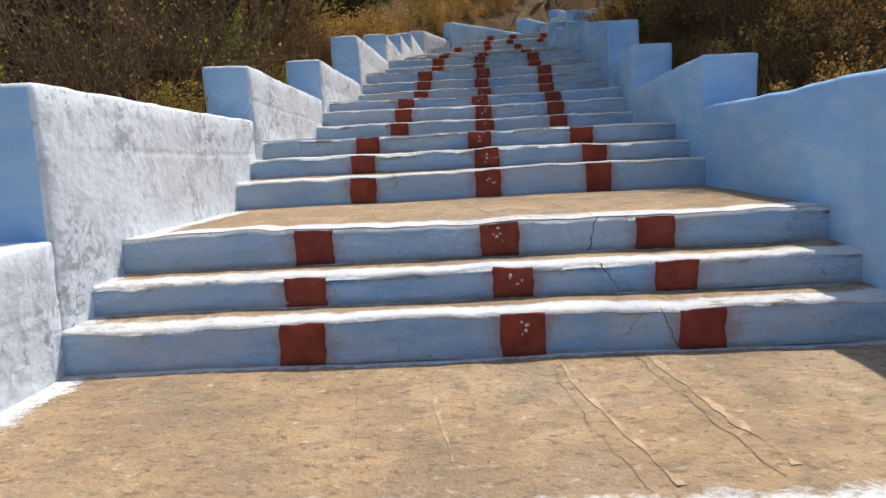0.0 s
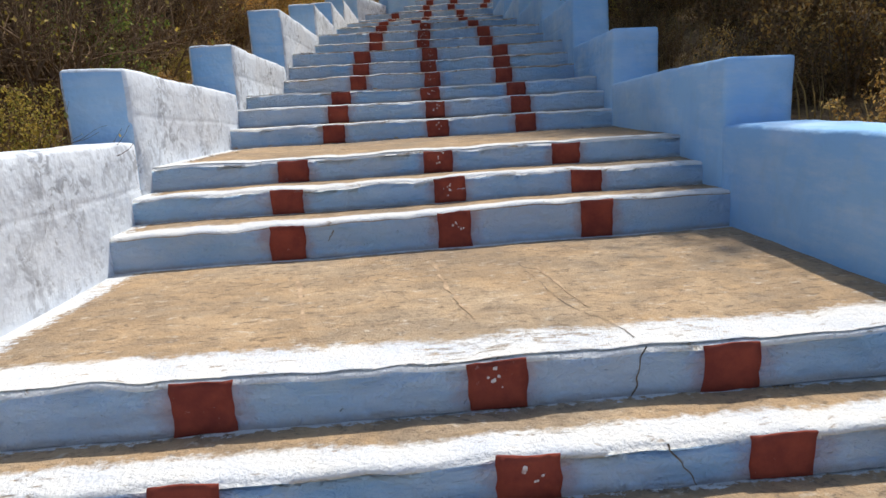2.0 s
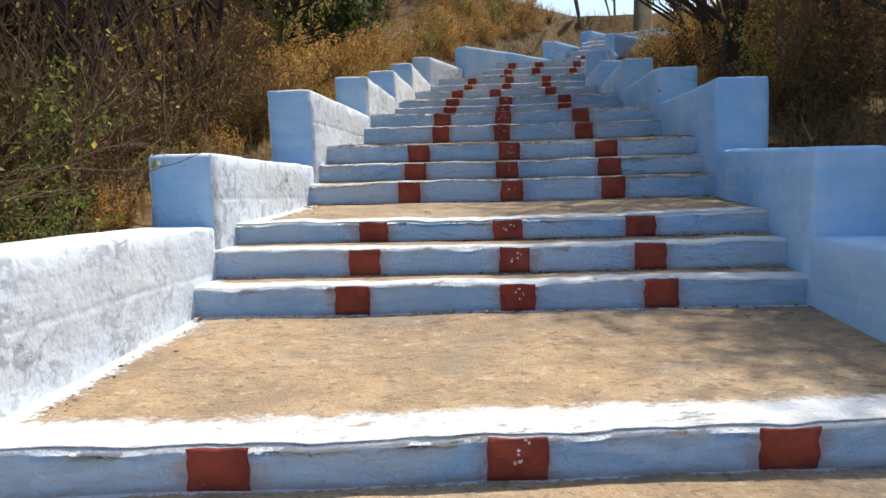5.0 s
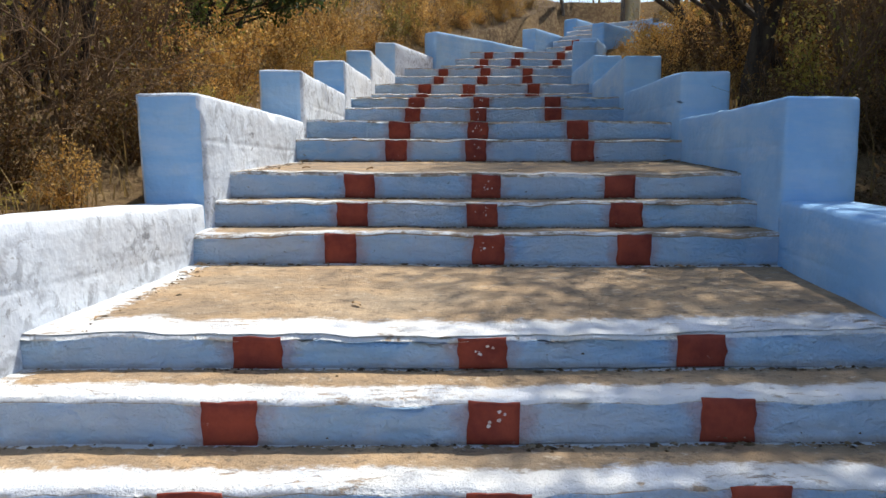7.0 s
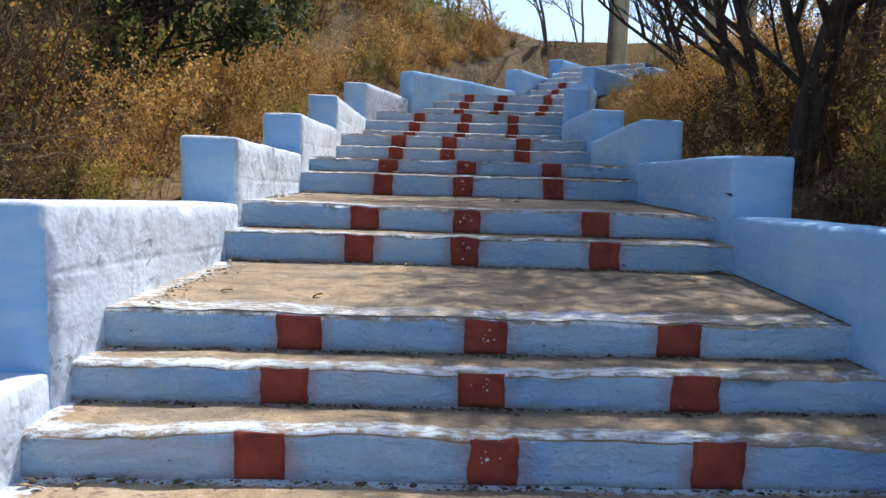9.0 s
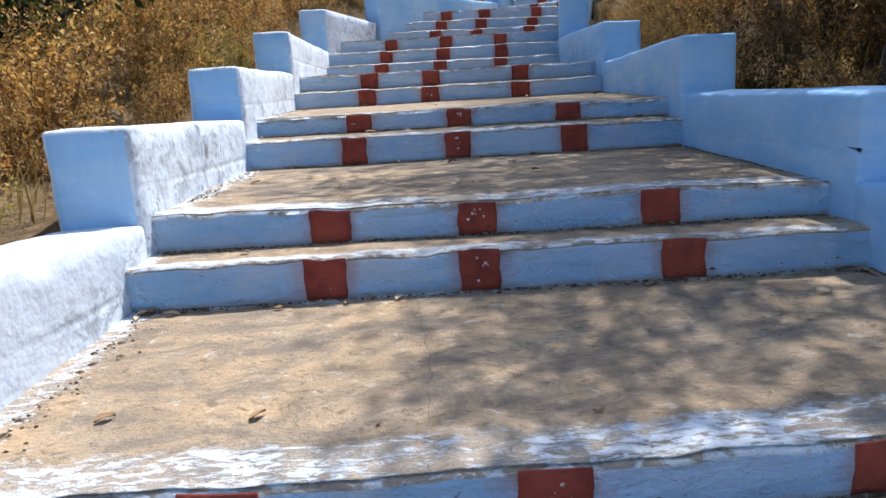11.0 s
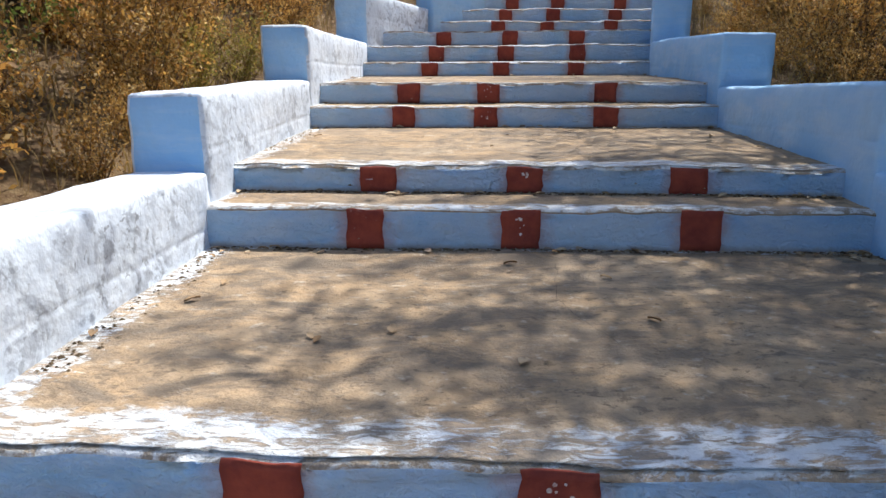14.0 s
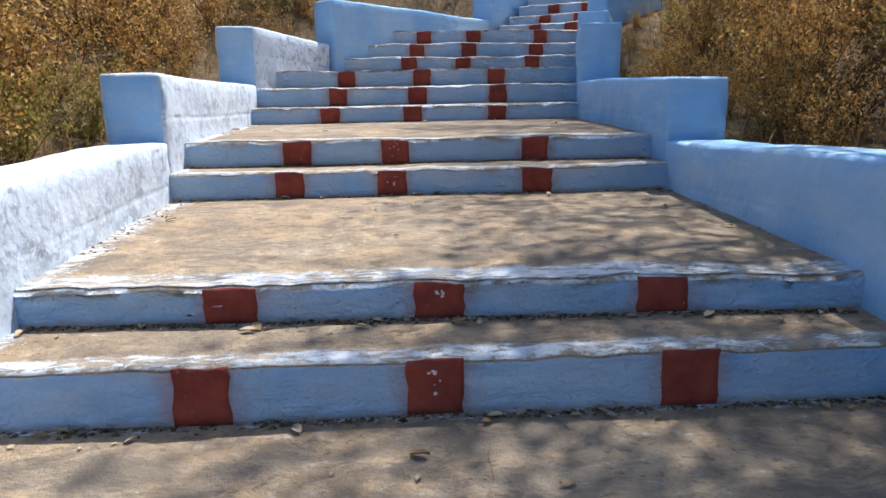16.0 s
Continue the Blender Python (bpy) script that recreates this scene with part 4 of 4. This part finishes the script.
# ---- columns of the pavilion at the top ----
def column(x, y, r, h):
    root = tagged(new("pavilion_column"), "round cream-painted column on a blue plinth", "column", "columns at the top of the stairs")
    z = ground_z(x, y) - 0.3
    tv, tf = [], []
    tube(tv, tf, [Vector((x, y, z + 0.7)), Vector((x, y, z + 0.75)), Vector((x, y, z + h))], [r * 1.12, r, r * 0.96], 18)
    part("shaft", mesh_from("shaft", tv, tf, M_CREAM), root)
    part("plinth", wall_mesh("plinth", ((x - 0.4, y - 0.4), (x - 0.4, y + 0.4)), ((x + 0.4, y - 0.4), (x + 0.4, y + 0.4)), (z - 0.5, z - 0.5), z + 0.72, z + 0.72, M_WALL_RIGHT, 5), root, "square blue-painted plinth")


for x, y in ((5.85, 26.7), (8.4, 26.0), (9.9, 27.0)):
    column(x, y, 0.25, 4.2)
tv, tf = [], []
tube(tv, tf, [Vector((5.5, 26.5, 6.0)), Vector((5.52, 26.5, 11.5))], [0.075, 0.06], 10)
tagged(new("utility_pole", mesh_from("utility_pole", tv, tf, M_BARK_PALE)), "slim weathered grey pole on the hilltop", "pole")


# ---- leaf litter ----
def litter():
    """Curled fallen leaves, gathered along the feet of the risers and in the corners."""
    rnd = random.Random(17)
    lv, lf = [], []
    nu = 6
    for i in range(nu + 1):
        t = i / nu
        w = 0.017 * math.sin(math.pi * min(1, t * 1.05)) ** 0.8 + 0.001
        zz = 0.004 + 0.010 * math.sin(t * 2.6)
        lv += [(t * 0.07 - 0.035, -w, zz + 0.009), (t * 0.07 - 0.035, 0, zz - 0.002), (t * 0.07 - 0.035, w, zz + 0.005)]
    for i in range(nu):
        a = i * 3
        lf += [(a, a + 3, a + 4, a + 1), (a + 1, a + 4, a + 5, a + 2)]
    me = mesh_from("dry_leaf", lv, lf, M_LITTER)
    for k in range(300):
        f = rnd.choice([3, 4, 5, 5, 6, 6, 6, 6, 7, 7, 7, 8])
        fronts = ALL_FRONTS[f]
        fr = fronts[0] if rnd.random() < 0.68 or f < 5 else rnd.choice(fronts[1:])
        u = rnd.random()
        if rnd.random() < 0.3:
            u = 1 - abs(rnd.gauss(0, 0.05)) if rnd.random() < 0.7 else abs(rnd.gauss(0, 0.03))
        p = fr.a.lerp(fr.b, min(0.97, max(0.03, u)))
        back = 0.03 + abs(rnd.gauss(0, 0.05))
        if fr is fronts[0]:
            if rnd.random() < 0.3:
                back = rnd.uniform(0.1, 1.5)
        else:
            back = min(back, 0.16)
        x, y = p.x + fr.out.x * back, p.y + fr.out.y * back
        ob = tagged(new("dry_leaf", me), "curled fallen brown leaf lying on the cement", "leaf", "fallen leaves on the landings")
        ob.matrix_world = pose(x, y, surface(x, y, fr.z + 0.12) + 0.002, rnd.uniform(-10, 10), rnd.uniform(-10, 10), rnd.uniform(0, 360)) @ Matrix.Scale(rnd.choice([0.35, 0.45, 0.55, 0.65, 0.75, 0.95]), 4)


litter()


def crumbs():
    """Flakes of lime, grit and leaf crumbs swept against the masonry."""
    rnd = random.Random(23)
    verts, faces = [], []
    for k in range(17000):
        f = rnd.choice([3, 4, 4, 4, 5, 5, 5, 5, 6, 6, 6, 6, 7, 7, 7, 8, 8])
        fr = rnd.choice(ALL_FRONTS[f])
        u = rnd.random()
        back = 0.006 + abs(rnd.gauss(0, 0.024))
        if rnd.random() > 0.35 + 0.65 * (n1(u * 9, f * 3 + 1) > -0.1):
            continue
        p = fr.a.lerp(fr.b, min(0.97, max(0.03, u)))
        if fr is ALL_FRONTS[f][0] and rnd.random() < 0.4:
            back = rnd.uniform(0.05, 1.6)
            u = abs(rnd.gauss(0, 0.02)) if rnd.random() < 0.2 else 1 - abs(rnd.gauss(0, 0.014))
            p = fr.a.lerp(fr.b, min(0.985, max(0.02, u + 0.02)))
        x, y = p.x + fr.out.x * back, p.y + fr.out.y * back
        z = surface(x, y, fr.z + 0.10)
        if z > fr.z + 0.06:
            continue
        r = rnd.uniform(0.003, 0.011) if rnd.random() < 0.88 else rnd.uniform(0.012, 0.022)
        b = len(verts)
        a = rnd.uniform(0, 6.28)
        for i in range(4):
            t = a + i * 1.571 + rnd.uniform(-0.4, 0.4)
            verts.append(Vector((x + math.cos(t) * r, y + math.sin(t) * r * 0.8, z + rnd.uniform(0.0, 0.003))))
        verts.append(Vector((x, y, z + min(r, 0.012) * 0.8)))
        faces += [(b + i, b + (i + 1) % 4, b + 4) for i in range(4)]
    tagged(new("leaf_crumbs", mesh_from("leaf_crumbs", verts, faces, M_CRUMB, False)), "grit, lime flakes and leaf crumbs along the risers", "litter", kind="stuff")


crumbs()
